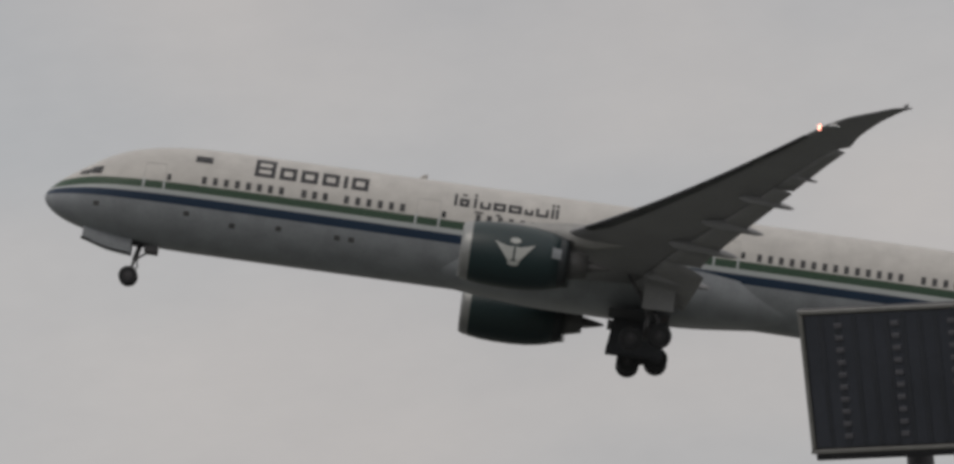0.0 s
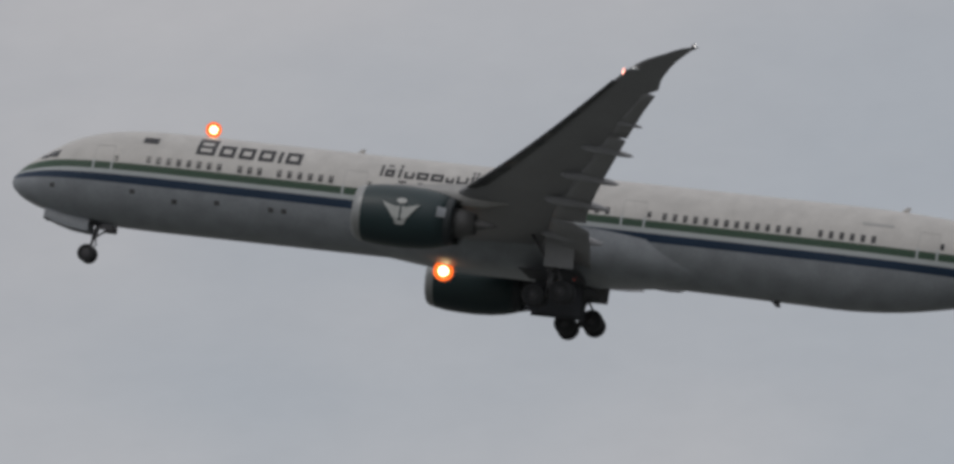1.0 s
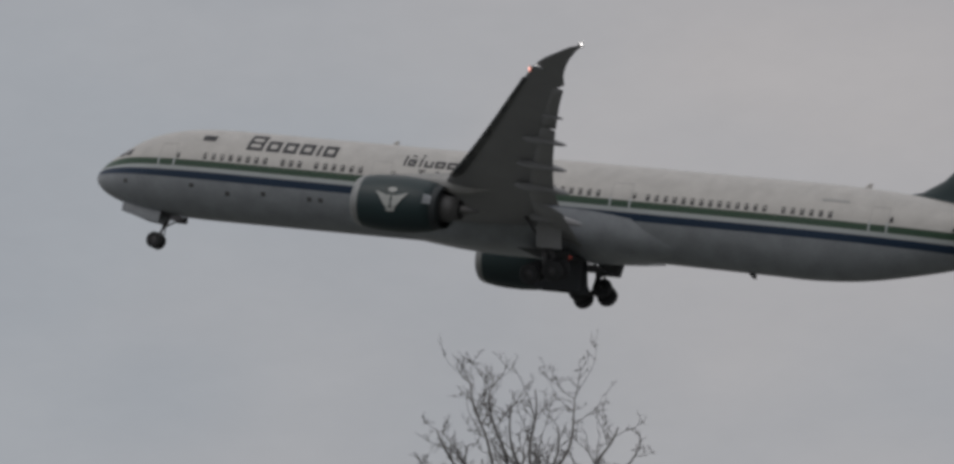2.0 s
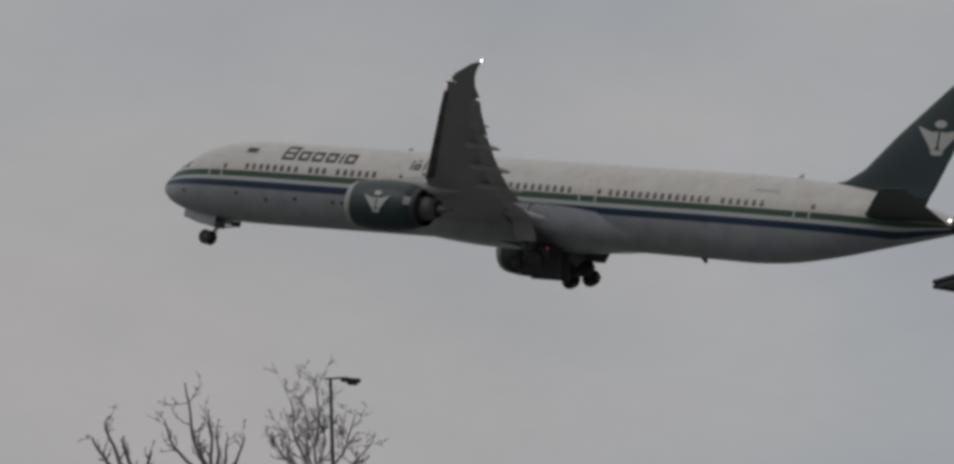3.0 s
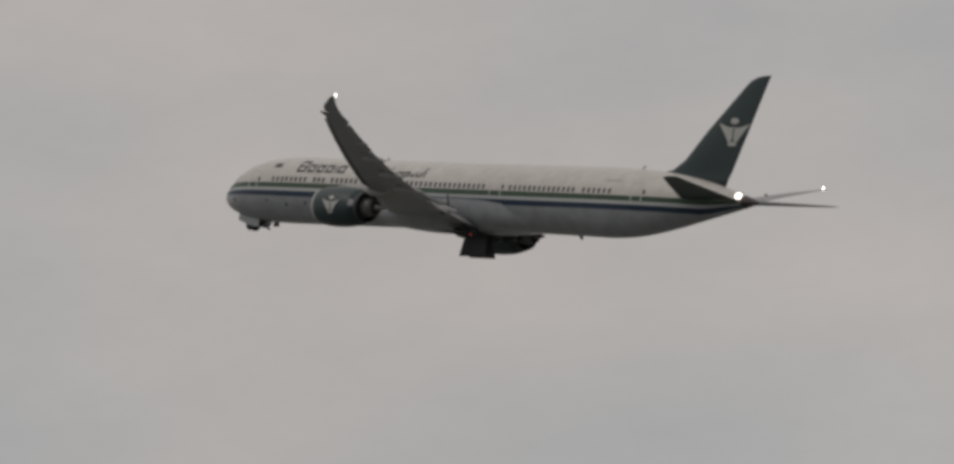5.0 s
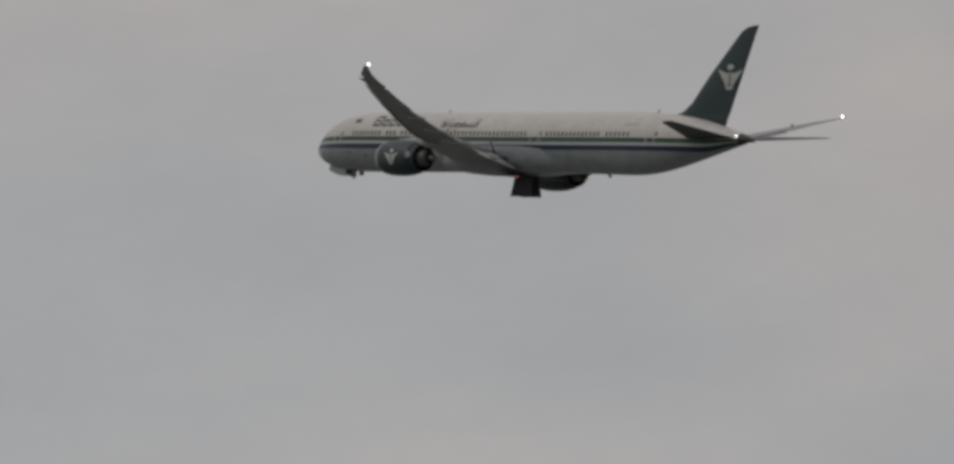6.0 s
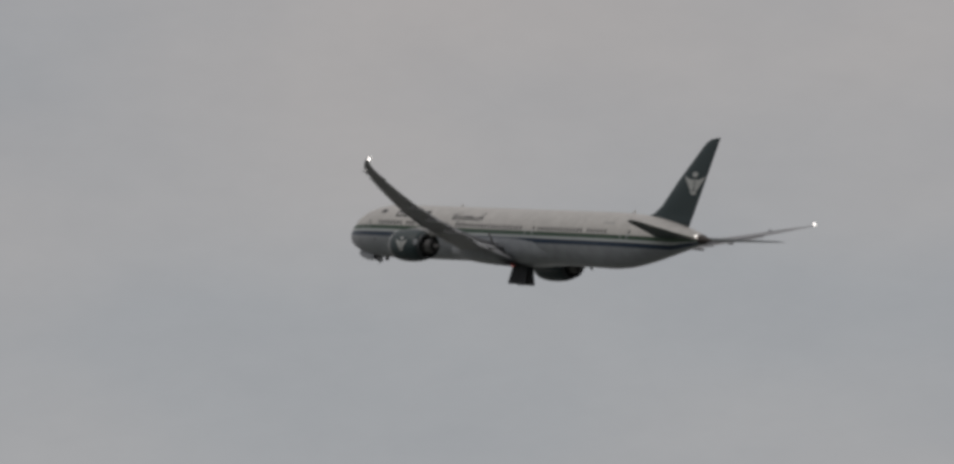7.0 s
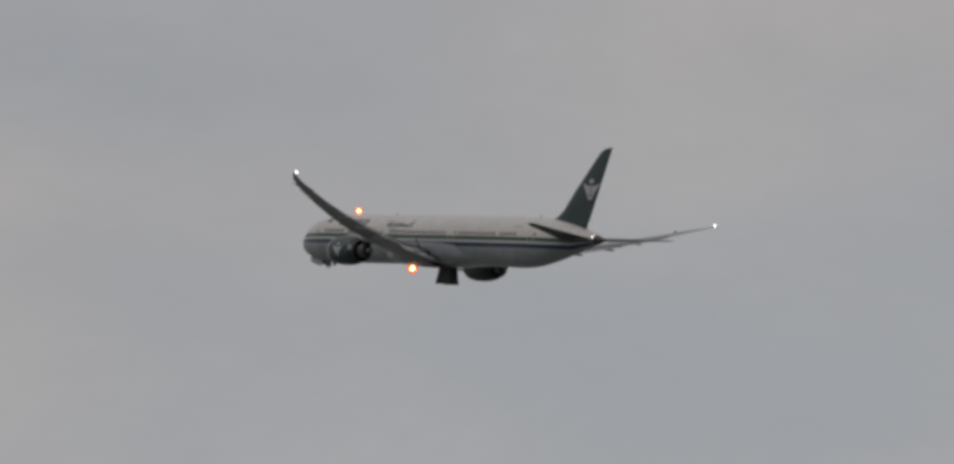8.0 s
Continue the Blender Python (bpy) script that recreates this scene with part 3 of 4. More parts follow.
def build_marks():
    for side in (1, -1):
        shared = None
        for s in window_stations():
            if 10.5 < s < 45:
                if shared is None:
                    v, f = patch(20 - 0.135, 20 + 0.135, 0.42, 0.86, side, 0.012, 2)
                    shared = mesh_of("cabin_window", [p + Vector((20, 0, 0)) for p in v], f, smooth=False)
                put("cabin_window", shared, PANE, airliner, m=pose(-s, 0, window_lift(s)))
            else:
                zc, a, b = section(s)
                put("cabin_window", mesh_of("cabin_window", *patch(s - 0.135, s + 0.135, 0.42 + window_lift(s), 0.86 + window_lift(s), side, 0.012, 2), smooth=False), PANE, airliner)
        # door outlines: pale bars that cross the stripes, and a small pane
        for s0, s1 in ((5.55, 6.7), (20.85, 22.15), (37.6, 38.95), (55.0, 56.15)):
            z0, z1 = -0.22, 0.48
            for a in (s0, s1):
                bars = [patch(a - 0.06, a + 0.06, z0 + (z1 - z0) * q / 3, z0 + (z1 - z0) * (q + 1) / 3, side, 0.012, 2) for q in range(3)]
                door = put("door_edge", mesh_of("door_edge", *merge(*bars), smooth=False), PALE, airliner, "pale edge of a cabin door")
            seam = [patch(s0, s1, 1.42, 1.47, side, 0.008, 4)]
            for a in (s0, s1):
                seam += [patch(a - 0.018, a + 0.018, 0.5 + 0.31 * q, 0.5 + 0.31 * (q + 1), side, 0.008, 2) for q in range(3)]
            put("door_seam", mesh_of("door_seam", *merge(*seam), smooth=False), SEAM, door, "fine grey seam of a cabin door")
            put("door_window", mesh_of("door_window", *patch(s1 + 0.12, s1 + 0.34, 0.5, 0.86, side, 0.014, 2), smooth=False), GLASS, door)
        # cockpit glazing
        for a, b, c, d, le, fo in ((1.85, 2.4, 0.42, 0.8, 0.3, 0.55), (2.47, 3.1, 0.5, 1.0, 0.2, 0.8)):
            put("cockpit_window", mesh_of("cockpit_window", *patch(a, b, c, d, side, 0.012, 5, le, fore=fo), smooth=False), GLASS, airliner, "dark cockpit windscreen pane")
        put("flag_mark", mesh_of("flag_mark", *patch(8.25, 9.2, 1.83, 2.23, side, 0.012, 3), smooth=False), DECAL, airliner, "small dark flag mark")
        # title drawn as plain shapes: hollow blocks and bars, each a few strokes
        strokes = []

        def bar(s0, s1, z0, z1):
            strokes.append(patch(s0, s1, z0, z1, side, 0.012, 3))

        def hollow(s, w, z0, z1, t=0.17):
            bar(s, s + w, z0, z0 + t)
            bar(s, s + w, z1 - t, z1)
            bar(s, s + t, z0 + t, z1 - t)
            bar(s + w - t, s + w, z0 + t, z1 - t)

        z0 = 1.42
        hollow(11.6, 1.15, z0, z0 + 1.14, 0.23)
        bar(11.8, 12.55, z0 + 0.48, z0 + 0.66)
        for a, w in ((13.0, 0.95), (14.2, 0.95), (15.4, 0.95), (17.05, 0.95)):
            hollow(a, w, z0, z0 + 0.8, 0.23)
        bar(16.6, 16.82, z0, z0 + 0.8)
        put("title_mark", mesh_of("title_mark", *merge(*strokes), smooth=False), DECAL, airliner, "dark title drawn as plain blocks")
        strokes = []
        z0 = 1.3
        for s, w, h, kind in ((23.3, 0.16, 0.75, 0), (23.6, 0.55, 0.5, 1), (24.4, 0.16, 0.9, 0), (24.75, 0.6, 0.45, 2), (25.5, 0.7, 0.5, 1), (26.35, 0.75, 0.5, 1), (27.25, 0.5, 0.35, 2), (27.9, 0.7, 0.5, 2), (28.75, 0.16, 0.9, 0), (29.0, 0.16, 0.9, 0)):
            s -= 0.45
            if kind == 0:
                bar(s, s + w, z0, z0 + h)
            elif kind == 1:
                hollow(s, w, z0, z0 + h, 0.18)
            else:
                bar(s, s + w, z0, z0 + 0.16); bar(s, s + 0.16, z0 + 0.16, z0 + h); bar(s + w - 0.16, s + w, z0 + 0.16, z0 + h)
        bar(23.25, 23.55, z0 + 0.68, z0 + 0.8); bar(25.25, 25.55, z0 - 0.32, z0 - 0.2); bar(24.05, 24.55, z0 - 0.3, z0 - 0.18)
        put("title_mark", mesh_of("title_mark", *merge(*strokes), smooth=False), DECAL, airliner, "dark second title drawn as plain blocks")
        put("aft_mark", mesh_of("aft_mark", *patch(51.6, 53.4, 1.5, 1.68, side, 0.012, 3), smooth=False), NOZZLE, airliner, "faint grey lettering bar")
        for s, k in ((2.9, -0.45), (8.0, -0.45), (10.6, -0.56), (13.2, -0.5), (16.5, -0.52), (17.3, -0.52)):
            put("service_panel", mesh_of("service_panel", *patch(s, s + 0.32, 2.97 * k, 2.97 * k + 0.26, side, 0.008, 2), smooth=False), STRUT, airliner)
    # aerials
    for s, z, sg in ((20.6, 2.95, 1), (53.3, 2.93, 1), (46.5, -3.12, -1)):
        blade = loft([[Vector((-s - 0.45, -0.03, z - 0.05 * sg)), Vector((-s, -0.05, z - 0.05 * sg)), Vector((-s + 0.1, 0, z - 0.05 * sg)), Vector((-s, 0.05, z - 0.05 * sg))],
                      [Vector((-s - 0.55, -0.015, z + 0.3 * sg)), Vector((-s - 0.35, -0.02, z + 0.3 * sg)), Vector((-s - 0.3, 0, z + 0.3 * sg)), Vector((-s - 0.35, 0.02, z + 0.3 * sg))]])
        put("aerial", mesh_of("aerial", *blade, smooth=False), WHITE if sg > 0 else STRUT, airliner)


def wheel_mesh(r, w):
    prof = [(-w / 2, r * 0.5), (-w / 2, r * 0.78), (-w * 0.42, r * 0.92), (-w * 0.25, r), (w * 0.25, r), (w * 0.42, r * 0.92), (w / 2, r * 0.78), (w / 2, r * 0.5)]
    tyre = mesh_of("tyre", *turned(prof, "y", 28))
    tyre.materials.append(RUBBER)
    hub = mesh_of("hub", *turned([(-w * 0.35, 0.0), (-w * 0.38, r * 0.2), (-w * 0.3, r * 0.3), (-w * 0.42, r * 0.5), (w * 0.42, r * 0.5), (w * 0.3, r * 0.3), (w * 0.38, r * 0.2), (w * 0.35, 0.0)], "y", 20))
    hub.materials.append(HUB)
    return tyre, hub


NOSE_PIVOT, MAIN_PIVOT = Vector((-5.75, 0, -2.75)), Vector((-34.4, 5.0, -1.75))


def build_gear():
    gears = {}
    tyre, hub = wheel_mesh(0.53, 0.4)
    leg = merge(tube([(0, 0, 0.3), (0, 0, -1.1)], [0.15, 0.14]), tube([(0, 0, -1.0), (0, 0, -2.05)], [0.09, 0.09]), tube([(0, -0.42, -2.05), (0, 0.42, -2.05)], [0.07, 0.07]),
                tube([(-0.95, 0, 0.1), (-0.1, 0, -0.95)], [0.07, 0.06], 8), tube([(-0.1, 0, -0.95), (-0.3, 0, -1.4), (-0.05, 0, -1.85)], [0.04, 0.05, 0.04], 8))
    nose = put("nose_gear", mesh_of("nose_gear", *leg), STRUT, airliner, "grey nose gear leg", Matrix.Translation(NOSE_PIVOT))
    for y in (-0.3, 0.3):
        put("tyre", tyre, None, nose, m=pose(0, y, -2.05))
        put("hub", hub, None, nose, m=pose(0, y, -2.05))
    gears["nose"] = nose
    # forward nose doors, hanging open
    for side in (1, -1):
        rr = []
        for i in range(7):
            s = 2.45 + 2.8 * i / 6
            zb = spline(BODY, s)[1]
            y = side * 0.62
            d = 0.5 + 0.16 * min(1, i / 3)
            rr.append([Vector((-s, y, zb + 0.18)), Vector((-s, y + side * 0.08, zb - d * 0.5)), Vector((-s, y + side * 0.06, zb - d)), Vector((-s, y + side * 0.02, zb - d)), Vector((-s, y + side * 0.03, zb - d * 0.5)), Vector((-s, y - side * 0.04, zb + 0.18))])
        put("nose_gear_door", mesh_of("nose_gear_door", *loft(rr), smooth=False), SILVER, airliner, "open pale nose gear door")
        put("nose_gear_door", mesh_of("nose_gear_door", *slab(0.75, 0.04, 0.42, 0.015, (-6.35, side * 0.5, -3.1)), smooth=False), STRUT, airliner)
    # no recess here: a flat dark sheet carries the shade of the open well
    put("well_shade_sheet", mesh_of("well_shade_sheet", *slab(3.9, 1.1, 0.02, 0.005, (-4.3, 0, -2.93)), smooth=False), WELL, airliner)
    tyre, hub = wheel_mesh(0.66, 0.5)
    for key, side in (("left", 1), ("right", -1)):
        b = -3.2
        leg = merge(tube([(0, 0, 0.25), (0, 0, -1.9)], [0.26, 0.24], 14), tube([(0, 0, -1.8), (0, 0, b)], [0.17, 0.17], 12), tube([(0, -0.0, -0.6), (0.0, -side * 1.5, 0.4)], [0.11, 0.1], 8),
                    tube([(1.5, 0, 0.3), (0.1, 0, -1.6)], [0.1, 0.1], 8), tube([(-0.2, 0, -1.6), (-0.6, 0, -2.2), (-0.15, 0, -2.9)], [0.07, 0.08, 0.07], 8))
        main = put("main_gear", mesh_of("main_gear", *leg), STRUT, airliner, "grey main gear leg with four wheels", Matrix.Translation((MAIN_PIVOT.x, side * MAIN_PIVOT.y, MAIN_PIVOT.z)))
        bogie = merge(tube([(0.95, 0, -0.2), (-0.95, 0, 0.2)], [0.16, 0.16], 10), *[tube([(x, -0.75, z), (x, 0.75, z)], [0.1, 0.1], 10) for x, z in ((0.78, -0.165), (-0.78, 0.165))])
        beam = put("bogie_beam", mesh_of("bogie_beam", *bogie), STRUT, main, m=pose(0, 0, b))
        for x, z in ((0.78, -0.165), (-0.78, 0.165)):
            for y in (-0.52, 0.52):
                put("tyre", tyre, None, main, m=pose(x, y, b + z))
                put("hub", hub, None, main, m=pose(x, y, b + z))
        put("leg_door", mesh_of("leg_door", *slab(1.75, 0.06, 1.6, 0.03, (-0.45, side * 0.42, -0.85)), smooth=False), WINGGREY, main, "grey door fixed to the gear leg")
        gears[key] = main
        # inboard body door hanging from the keel side of the well
        rr = []
        for i in range(5):
            u = i / 4
            y = side * (0.35 + 0.25 * u)
            z = -3.25 - 2.1 * u
            w = 0.5 * (2.7 + 0.55 * u)
            rr.append([Vector((-33.9 + w, y, z)), Vector((-33.9 + w, y + side * 0.07, z)), Vector((-33.9 - w, y + side * 0.07, z)), Vector((-33.9 - w, y, z))])
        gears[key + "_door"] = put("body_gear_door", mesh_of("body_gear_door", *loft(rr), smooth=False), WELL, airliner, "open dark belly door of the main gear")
        # flat dark sheet, its colour standing for shade inside the main well
        put("well_shade_sheet", mesh_of("well_shade_sheet", *slab(3.4, 3.4, 0.03, 0.005, (-33.9, side * 2.2, -3.42)), smooth=False), WELL, airliner)
    # added glowing disc for a red spot of unknown source, no known lamp
    lamp = put("red_spot_holder", mesh_of("red_spot_holder", *turned([(-0.12, 0.0), (-0.08, 0.1), (0.0, 0.15), (0.012, 0.14), (0.0, 0.0)], "x", 14)), STRUT, airliner, "small grey holder added behind a red spot", pose(-35.2, 2.3, -3.5, 0, 0, 200))
    put("lens", mesh_of("lens", *turned([(0.006, 0.13), (0.03, 0.09), (0.04, 0.0)], "x", 14)), SPOTRED, lamp, "added red spot, made to glow")
    return gears


def build_beacon(name, p, sg, r, rim, core, label):
    """A flat lamp disc on a short foot, hinged there: it stands up to flash and lies against the skin between."""
    put(name + "_base", mesh_of(name + "_base", *turned([(0.0, 0.12), (0.05 * sg, 0.11), (0.07 * sg, 0.06), (0.07 * sg, 0.0)], "z", 20, p)), SILVER, airliner)
    k, c = 24, (0, 0, (r + 0.05) * sg)
    head = put(name, mesh_of(name, *turned([(-0.03, 0.0), (-0.03, r * 0.9), (0.0, r), (0.06, r), (0.06, r * 0.97), (0.0, r * 0.96), (-0.01, 0.0)], "x", k, c)), SILVER, airliner, label, Matrix.Translation(p))
    # oversized glowing ring stands in for the halo round the lit lamp
    put("halo_ring", mesh_of("halo_ring", *turned([(0.0, r * 0.96), (0.012, r * 0.9), (0.018, r * 0.48)], "x", k, c)), rim, head, "glowing ring drawn as glare round the lamp")
    put("core_lens", mesh_of("core_lens", *turned([(0.018, r * 0.48), (0.03, r * 0.27), (0.034, 0.0)], "x", k, c)), core, head, "glowing lamp core")
    return head, p


build_body()
for sd in (1, -1):
    build_wing(sd)
    build_engine(sd)
build_tail()
build_marks()
GEARS = build_gear()
BEACONS = [build_beacon("beacon", Vector((-11.76, 0, 2.94)), 1, 0.48, BEACON_HALO, BEACON_HOT, "flat anti-collision beacon"),
           build_beacon("beacon", Vector((-27.1, 0.9, -2.93)), -1, 0.62, BEACON_HALO, BEACON_HOT, "flat anti-collision beacon")]
WING_STROBE = build_beacon("wing_strobe", wing_point(27.6, 0.08, 1) + Vector((-0.1, 0.1, -0.15)), 1, 0.4, STROBE, STROBE, "white flashing wing strobe")
TAIL_STROBE = build_beacon("tail_strobe", Vector((-66.0, 0.62, 0.4)), 1, 0.3, STROBE, STROBE, "white flashing tail strobe")


# ---- ground, lamps and trees ----
def build_ground():
    n = 40
    verts, faces = [], []
    for i in range(n + 1):
        for j in range(n + 1):
            x, y = -4500 + 9000 * i / n, -4500 + 9000 * j / n
            verts.append((x, y, 0.0))
    for i in range(n):
        for j in range(n):
            a = i * (n + 1) + j
            faces.append((a, a + 1, a + n + 2, a + n + 1))
    g = put("ground", mesh_of("ground", verts, faces), GRASS)
    tagged(g, "flat dull winter grass round the runway", "ground", kind="structure")
    r = put("runway", mesh_of("runway", *slab(4200, 60, 0.2, 0.05, (-600, 430, -0.06)), smooth=False), TARMAC)
    tagged(r, "worn grey asphalt runway", "runway", kind="structure")


def polar(az, dist, z=0.0):
    a = radians(az)
    return Vector((-math.sin(a) * dist, math.cos(a) * dist, z))


def build_lamp(az, dist, top, width, depth, facing, tilt, lean, reach, ahead, cols, rows_, rim_mat, stout=1.0, upright=False):
    """A pole with a flat panel head. The head's face looks down and towards facing."""
    base = polar(az, dist)
    lamp = new("floodlight_post")
    lamp.matrix_basis = Matrix.Translation(base)
    put("pole", mesh_of("pole", *tube([(0, 0, 0), (0, 0, 0.4), (0, 0, 0.42), (0, 0, top * 0.6), (0, 0, top - 0.16)], [0.16, 0.16, 0.1 * stout, 0.08 * stout, 0.066 * stout], 16)), POLE, lamp, "dark tapered steel pole")
    put("spigot", mesh_of("spigot", *tube([(0, 0, top - 0.17), (0, 0, top + 0.01)], [0.06 * stout, 0.055 * stout], 12)), POLE, lamp)
    put("base_plate", mesh_of("base_plate", *slab(0.45, 0.45, 0.04, 0.01, (0, 0, 0.02)), smooth=False), POLE, lamp)
    m = Matrix.Translation((0, 0, top)) @ pose(0, 0, 0, 0, 0, facing) @ pose(0, 0, 0, tilt, lean, 0) @ pose(reach, 0, -ahead)
    head = put("lamp_head", mesh_of("lamp_head", *slab(width, depth, 0.05 if upright else 0.03, 0.012), smooth=False), LAMPBODY, lamp, "flat dark rectangular lamp head", m)
    rim = []
    for x, y, w, d in ((0, depth / 2 - 0.02, width, 0.03), (0, -depth / 2 + 0.02, width, 0.03), (width / 2 - 0.02, 0, 0.03, depth - 0.08), (-width / 2 + 0.02, 0, 0.03, depth - 0.08)):
        rim.append(slab(w, d, 0.025, 0.006, (x, y, -0.032)))
    put("rim", mesh_of("rim", *merge(*rim), smooth=False), rim_mat, head, "narrow metal rim")
    put("face", mesh_of("face", *slab(width - 0.09, depth - 0.09, 0.012, 0.003, (0, 0, -0.028)), smooth=False), LAMPFACE, head, "black glass lamp face")
    lens = mesh_of("led_lens", *(slab(0.06, 0.035, 0.012, 0.004) if upright else slab(0.085, 0.03, 0.012, 0.004)), smooth=False)
    lens.materials.append(LENS)
    for i in range(cols):
        for j in range(rows_):
            x = (i + 0.5) / cols * (width - 0.16) - (width - 0.16) / 2
            y = (j + 0.5) / rows_ * (depth - 0.16) - (depth - 0.16) / 2
            put("led_lens", lens, None, head, m=pose(x, y, -0.038))
    if upright:
        rib = mesh_of("rib", *slab(0.035, depth - 0.12, 0.01, 0.003), smooth=False)
        rib.materials.append(RIB)
        for i in range(10):
            put("rib", rib, None, head, m=pose((i - 4.5) * (width - 0.2) / 10.0, 0, -0.034))
        put("lower_frame", mesh_of("lower_frame", *slab(width - 0.04, 0.05, 0.06, 0.012, (0.01, depth / 2 + 0.022, -0.004)), smooth=False), LAMPBODY, head, "thick dark lower frame")
    if upright:
        put("driver_box", mesh_of("driver_box", *slab(width * 0.3, depth * 0.6, 0.05, 0.015, (-width * 0.28, 0, 0.055)), smooth=False), LAMPBODY, head)
    else:
        put("driver_box", mesh_of("driver_box", *slab(0.2, depth * 0.45, 0.035, 0.015, (-width * 0.36, 0, 0.03)), smooth=False), LAMPBODY, head)
    put("bracket", mesh_of("bracket", *tube([(0, 0, top - 0.05), m.translation], [0.045, 0.04], 10)), POLE, lamp)
    tagged(lamp, "dark steel pole carrying a flat unlit floodlight panel", "street lamp", group="floodlight posts")


def height(el, dist):
    """The height at which a thing at that distance shows at elevation el from the eye."""
    return EYE.z + dist * math.tan(radians(el))


def build_mast(az, dist, el):
    base, h = polar(az, dist), height(el, dist)
    mast = new("lamp_mast")
    mast.matrix_basis = Matrix.Translation(base)
    put("pole", mesh_of("pole", *tube([(0, 0, 0), (0, 0, h * 0.5), (0, 0, h)], [0.16, 0.09, 0.028], 12)), POLE, mast)
    right = Vector((math.cos(radians(az)), math.sin(radians(az)), 0))
    put("arm", mesh_of("arm", *tube([-right * 0.1 + Vector((0, 0, h)), right * 0.3 + Vector((0, 0, h + 0.01))], [0.018, 0.018], 8)), POLE, mast)
    head = merge(slab(0.34, 0.16, 0.06, 0.025), slab(0.18, 0.13, 0.07, 0.03, (0.03, 0, -0.045)))
    put("lamp_head", mesh_of("lamp_head", *head, smooth=False), LAMPBODY, mast, "small dark lamp head", Matrix.Translation(right * 0.34 + Vector((0, 0, h - 0.035))) @ pose(0, 0, 0, 0, 5, az))
    tagged(mast, "tall thin lamp mast with a small dark head", "street lamp")


def build_tree(az, dist, el, seed, leaders, girth=1.0, twiggy=3, lower=16, spray=1.0):
    """A leafless tree: the trunk forks where it shows at elevation el; leaders are the upper limbs, as sideways reach and rise from
    the fork in metres; each carries three orders of crooked twigs, and further limbs fill the crown below the fork."""
    rnd = random.Random(seed)
    limbs, twigs = [], []
    fork = height(el, dist)
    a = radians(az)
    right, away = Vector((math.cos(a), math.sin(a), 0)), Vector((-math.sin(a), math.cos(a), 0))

    def shoot(p, d, length, r, level, steps):
        pts, radii, ways = [p], [r], [d]
        for i in range(steps):
            d = (d + Vector((rnd.gauss(0, 1), rnd.gauss(0, 1), rnd.gauss(0, 0.8))) * 0.22 + Vector((0, 0, 0.12))).normalized()
            p = p + d * (length / steps)
            pts.append(p)
            radii.append(r * (1 - 0.62 * (i + 1) / steps))
            ways.append(d)
        branch(pts, radii, ways, length, r, level)

    def branch(pts, radii, ways, length, r, level):
        (limbs if level < 2 else twigs).append(tube(pts, radii, {0: 8, 1: 6, 2: 4, 3: 3}[level]))
        if level == 3:
            return
        for k in range({0: 2 * twiggy + 1, 1: twiggy + 1, 2: 3}[level] + rnd.randint(0, 1)):
            i = rnd.randint(max(1, len(pts) // 4), len(pts) - 1)
            side = Vector((rnd.gauss(0, 1), rnd.gauss(0, 1), rnd.gauss(0.05, 0.5))).normalized()
            shoot(pts[i], (ways[i] * 0.6 + side * 0.8).normalized(), length * spray * rnd.uniform(0.2, 0.38), max(0.0034, radii[i] * 0.5), level + 1, 5 if level == 0 else 4)

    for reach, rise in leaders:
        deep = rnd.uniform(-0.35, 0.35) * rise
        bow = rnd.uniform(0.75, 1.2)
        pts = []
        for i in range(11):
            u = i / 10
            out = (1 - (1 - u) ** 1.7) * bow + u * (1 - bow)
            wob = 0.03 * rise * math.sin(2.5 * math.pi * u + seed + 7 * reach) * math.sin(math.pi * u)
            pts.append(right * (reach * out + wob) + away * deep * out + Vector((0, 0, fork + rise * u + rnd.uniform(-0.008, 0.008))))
        ways = [(pts[min(i + 1, 10)] - pts[max(i - 1, 0)]).normalized() for i in range(11)]
        r = 0.03 * girth
        branch(pts, [r * (1 - 0.68 * i / 10) for i in range(11)], ways, rise, r, 0)
    # the crown below: limbs longer towards its middle
    for k in range(lower):
        u = (k + 0.5) / lower
        z = fork * (0.42 + 0.5 * u)
        turn = 2.4 * k + rnd.uniform(-0.4, 0.4)
        shoot(Vector((0, 0, z)), Vector((math.cos(turn), math.sin(turn), 0.7)).normalized(), min(2.6, 0.62 * (fork - z)) * rnd.uniform(0.8, 1.1), 0.034, 1, 7)
    limbs.append(tube([(0, 0, 0), (0, 0, 0.3), (0.05, 0.02, fork * 0.4), (-0.04, 0.03, fork * 0.75), (0, 0, fork + 0.05)], [0.3, 0.22, 0.16, 0.1, 0.045], 12))
    tree = new("bare_tree")
    tree.matrix_basis = Matrix.Translation(polar(az, dist))
    for name, pieces in (("trunk", limbs), ("crown", twigs)):
        v, f = merge(*pieces)
        me = bpy.data.meshes.new(name)
        me.from_pydata([tuple(p) for p in v], [], f)
        me.polygons.foreach_set("use_smooth", [True] * len(me.polygons))
        put(name, me, BARK, tree)
    tagged(tree, "bare winter tree with grey-brown branches and fine twigs", "tree", group="bare trees")


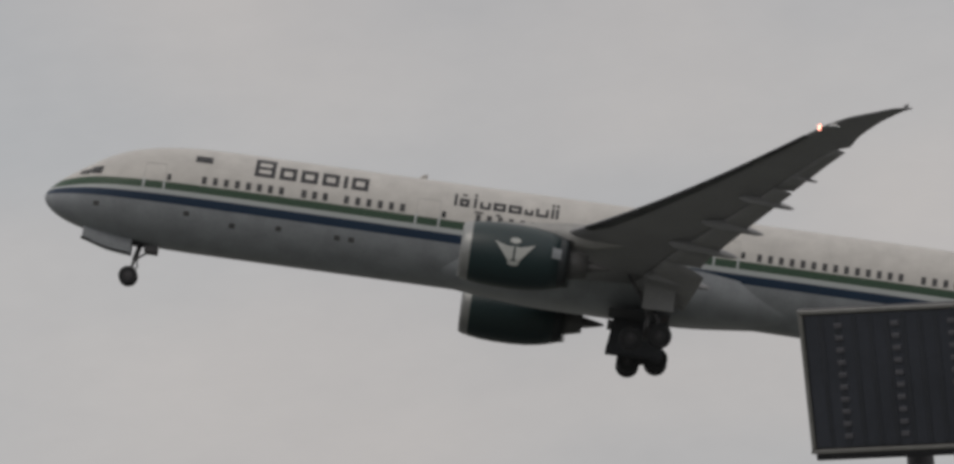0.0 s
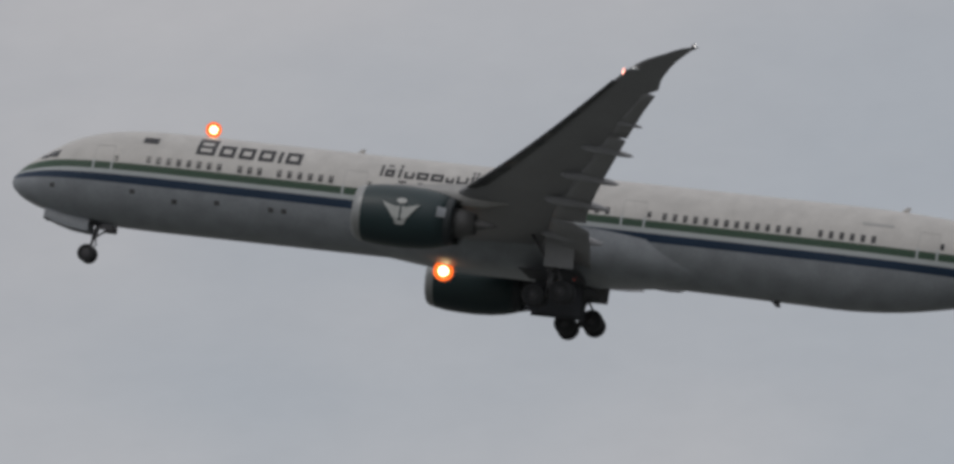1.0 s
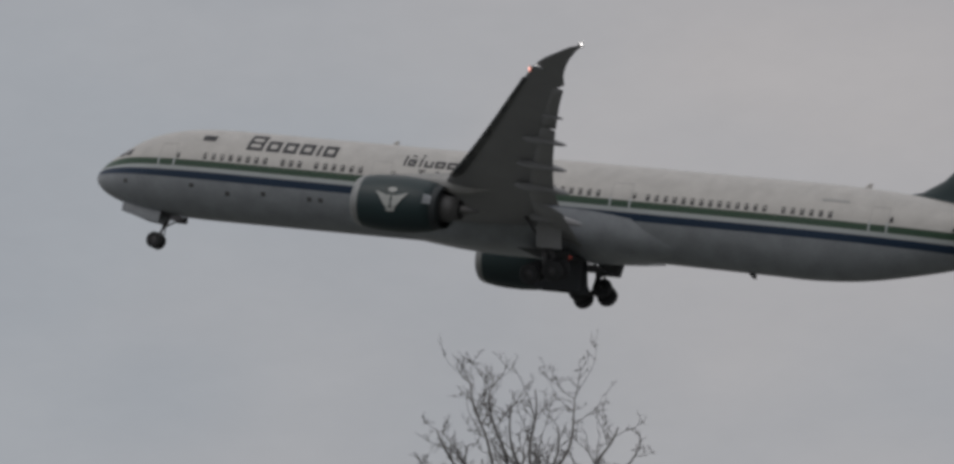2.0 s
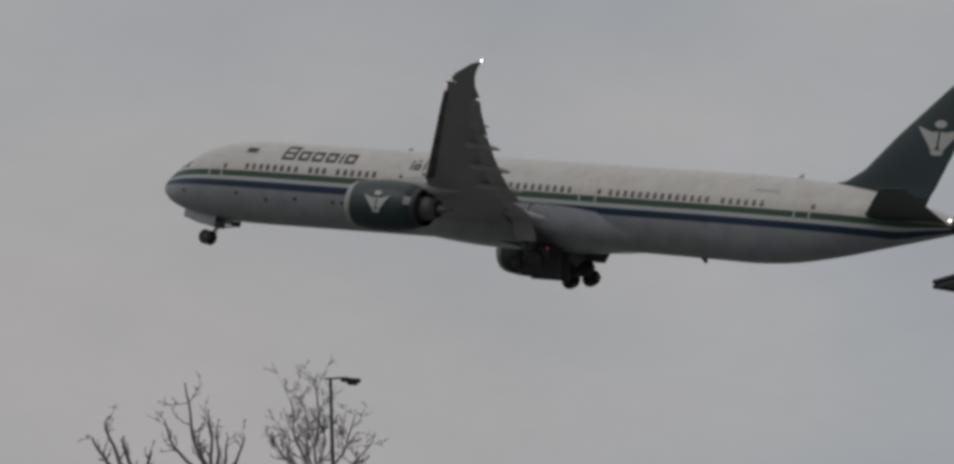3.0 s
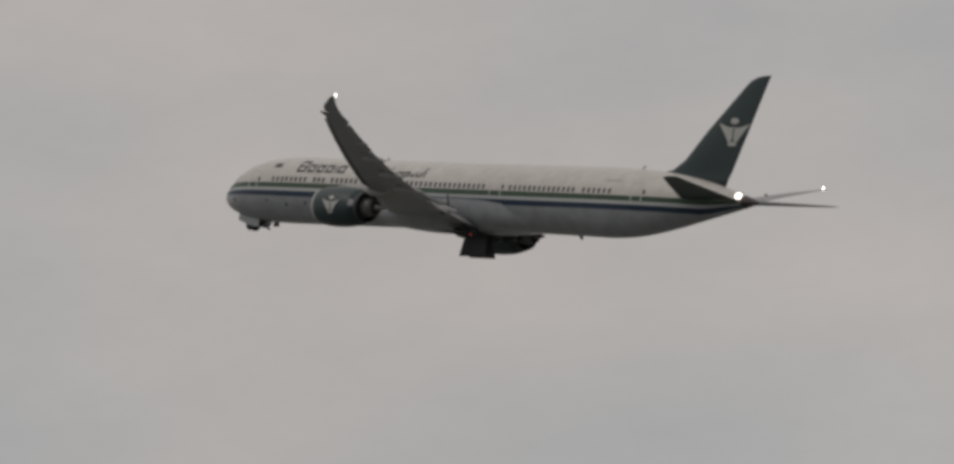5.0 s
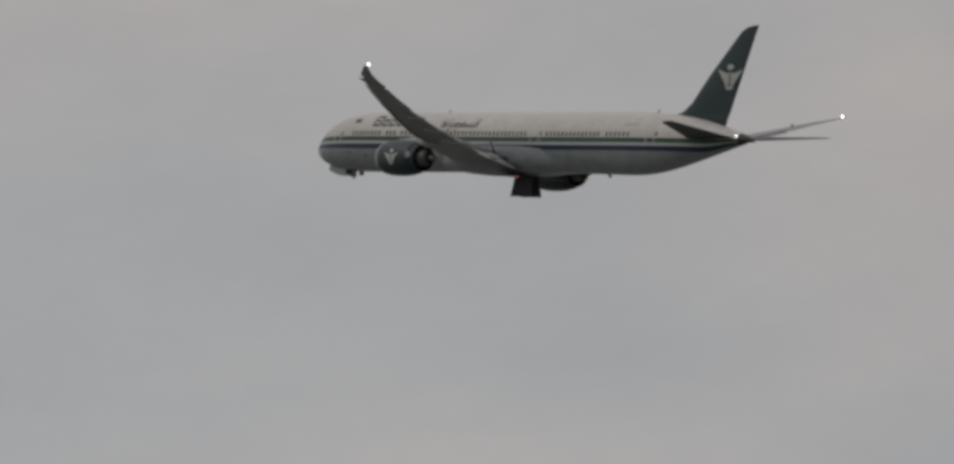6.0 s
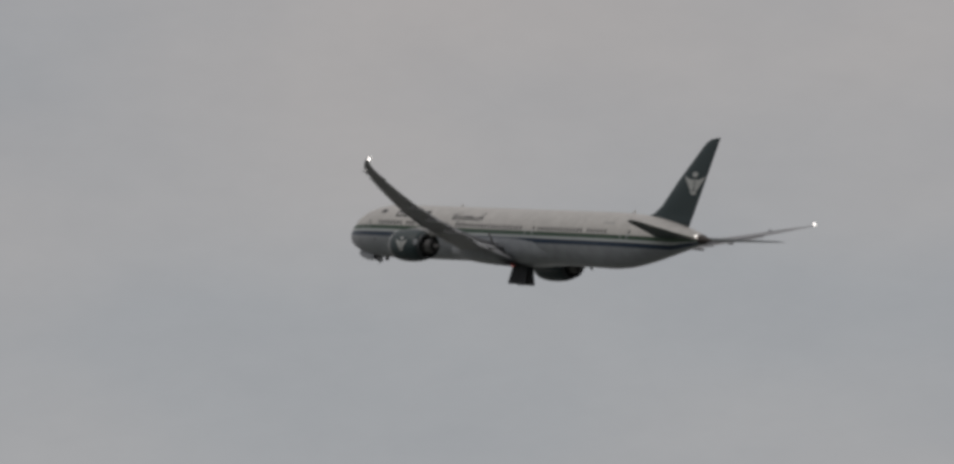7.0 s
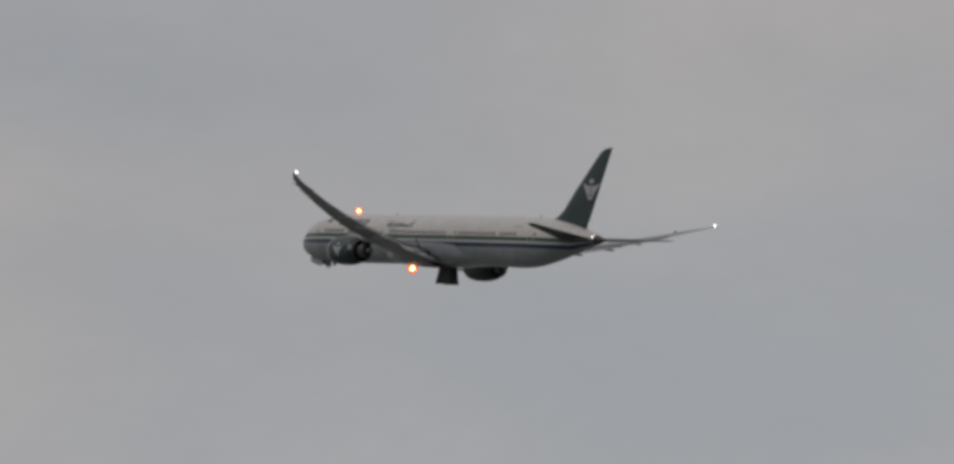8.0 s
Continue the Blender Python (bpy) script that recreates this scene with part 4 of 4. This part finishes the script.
build_ground()
build_lamp(29.624, 44.0, height(11.96, 44.0), 1.0, 0.34, 253.0, 0.0, -1.0, 0.46, 0.0, 6, 2, LAMPBODY)
build_lamp(-2.35, 50.0, height(9.84, 50.0) + 0.14, 1.36, 1.04, -13.7, -66.0, 3.8, 0.0, 0.42, 3, 10, LAMPRIM, 1.4, True)
build_mast(35.553, 120.0, 11.537)
TREE_D = 60.0
build_tree(36.493, TREE_D, 10.71, 3, [(-0.24, 0.86), (-0.42, 0.6), (-0.05, 0.66), (0.25, 0.45), (0.1, 0.4), (0.02, 0.5), (-0.14, 0.45)], 0.66, 2)
build_tree(35.69, TREE_D + 3, 10.69, 8, [(-0.2, 0.78), (0.03, 0.82), (0.36, 0.64), (-0.38, 0.5), (0.08, 0.62), (-0.08, 0.72), (0.5, 0.4), (-0.25, 0.4)], 0.46, 4, 16, 1.15)
build_tree(37.125, TREE_D - 2, 10.73, 5, [(-0.24, 0.56), (-0.35, 0.4), (-0.1, 0.45), (0.12, 0.3)], 0.8, 2)
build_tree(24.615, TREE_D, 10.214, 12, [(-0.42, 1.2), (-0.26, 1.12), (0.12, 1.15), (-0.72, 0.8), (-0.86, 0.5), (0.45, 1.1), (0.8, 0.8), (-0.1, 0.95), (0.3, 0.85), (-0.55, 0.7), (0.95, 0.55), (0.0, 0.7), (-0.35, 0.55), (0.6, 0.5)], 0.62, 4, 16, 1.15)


# ---- what moves ----
FLASHES = [0.9667, 2.3333, 3.8, 5.2333, 6.6667, 8.0667]
BEARING = [(0.0, 93.0), (0.95, 105.5), (2.33, 121.0), (3.8, 132.5), (5.22, 140.5), (6.65, 146.0), (8.3, 151.0)]


STROBES = [2.1333, 3.5, 4.9333, 6.3, 7.7333]


def flash(lamp, times, half=0.1, fold=88.0):
    """The disc stands up and faces the spectator at each flash, and folds down between."""
    head, p = lamp
    rows = [(0.0, fold)]
    for t0 in times:
        for d, a in ((-half - 0.0667, fold), (-half - 0.0333, fold / 2), (-half, 0.0), (half, 0.0), (half + 0.0333, fold / 2), (half + 0.0667, fold)):
            if t0 + d <= 8.001:
                rows.append((t0 + d, a))
    if rows[-1][0] < 7.99:
        rows.append((8.0, rows[-1][1]))
    walk(head, [(t, Matrix.Translation(p) @ pose(0, 0, 0, 0, 0, spline(BEARING, t)[0]) @ pose(0, 0, 0, 0, -a, 0)) for t, a in rows])


def motions():
    walk(airliner, [(t, pose(x, y, z, bank, -pitch, heading)) for t, x, y, z, bank, pitch, heading in FLIGHT])
    walk(GEARS["nose"], [(t, Matrix.Translation(NOSE_PIVOT) @ pose(0, 0, 0, 0, -a, 0)) for t, a in
                         ((0.0, 13), (1.2, 13), (1.8, 20), (2.5, 32), (3.0, 43), (3.5, 50), (4.0, 57), (4.5, 66), (5.2, 80), (5.8, 92), (8.0, 95))])
    for key, side in (("left", 1), ("right", -1)):
        p = Vector((MAIN_PIVOT.x, side * MAIN_PIVOT.y, MAIN_PIVOT.z))
        walk(GEARS[key], [(t, Matrix.Translation(p) @ pose(0, 0, 0, -side * a, 0, 0)) for t, a in
                          ((0.0, 7), (1.0, 7), (1.6, 13), (2.3, 24), (3.0, 31), (3.5, 38), (4.0, 48), (4.5, 58), (5.2, 74), (6.0, 86), (8.0, 88))])
    flash(BEACONS[0], FLASHES)
    flash(BEACONS[1], FLASHES, fold=112.0)
    flash(WING_STROBE, [0.7], 0.13)
    flash(TAIL_STROBE, STROBES, 0.13)


motions()
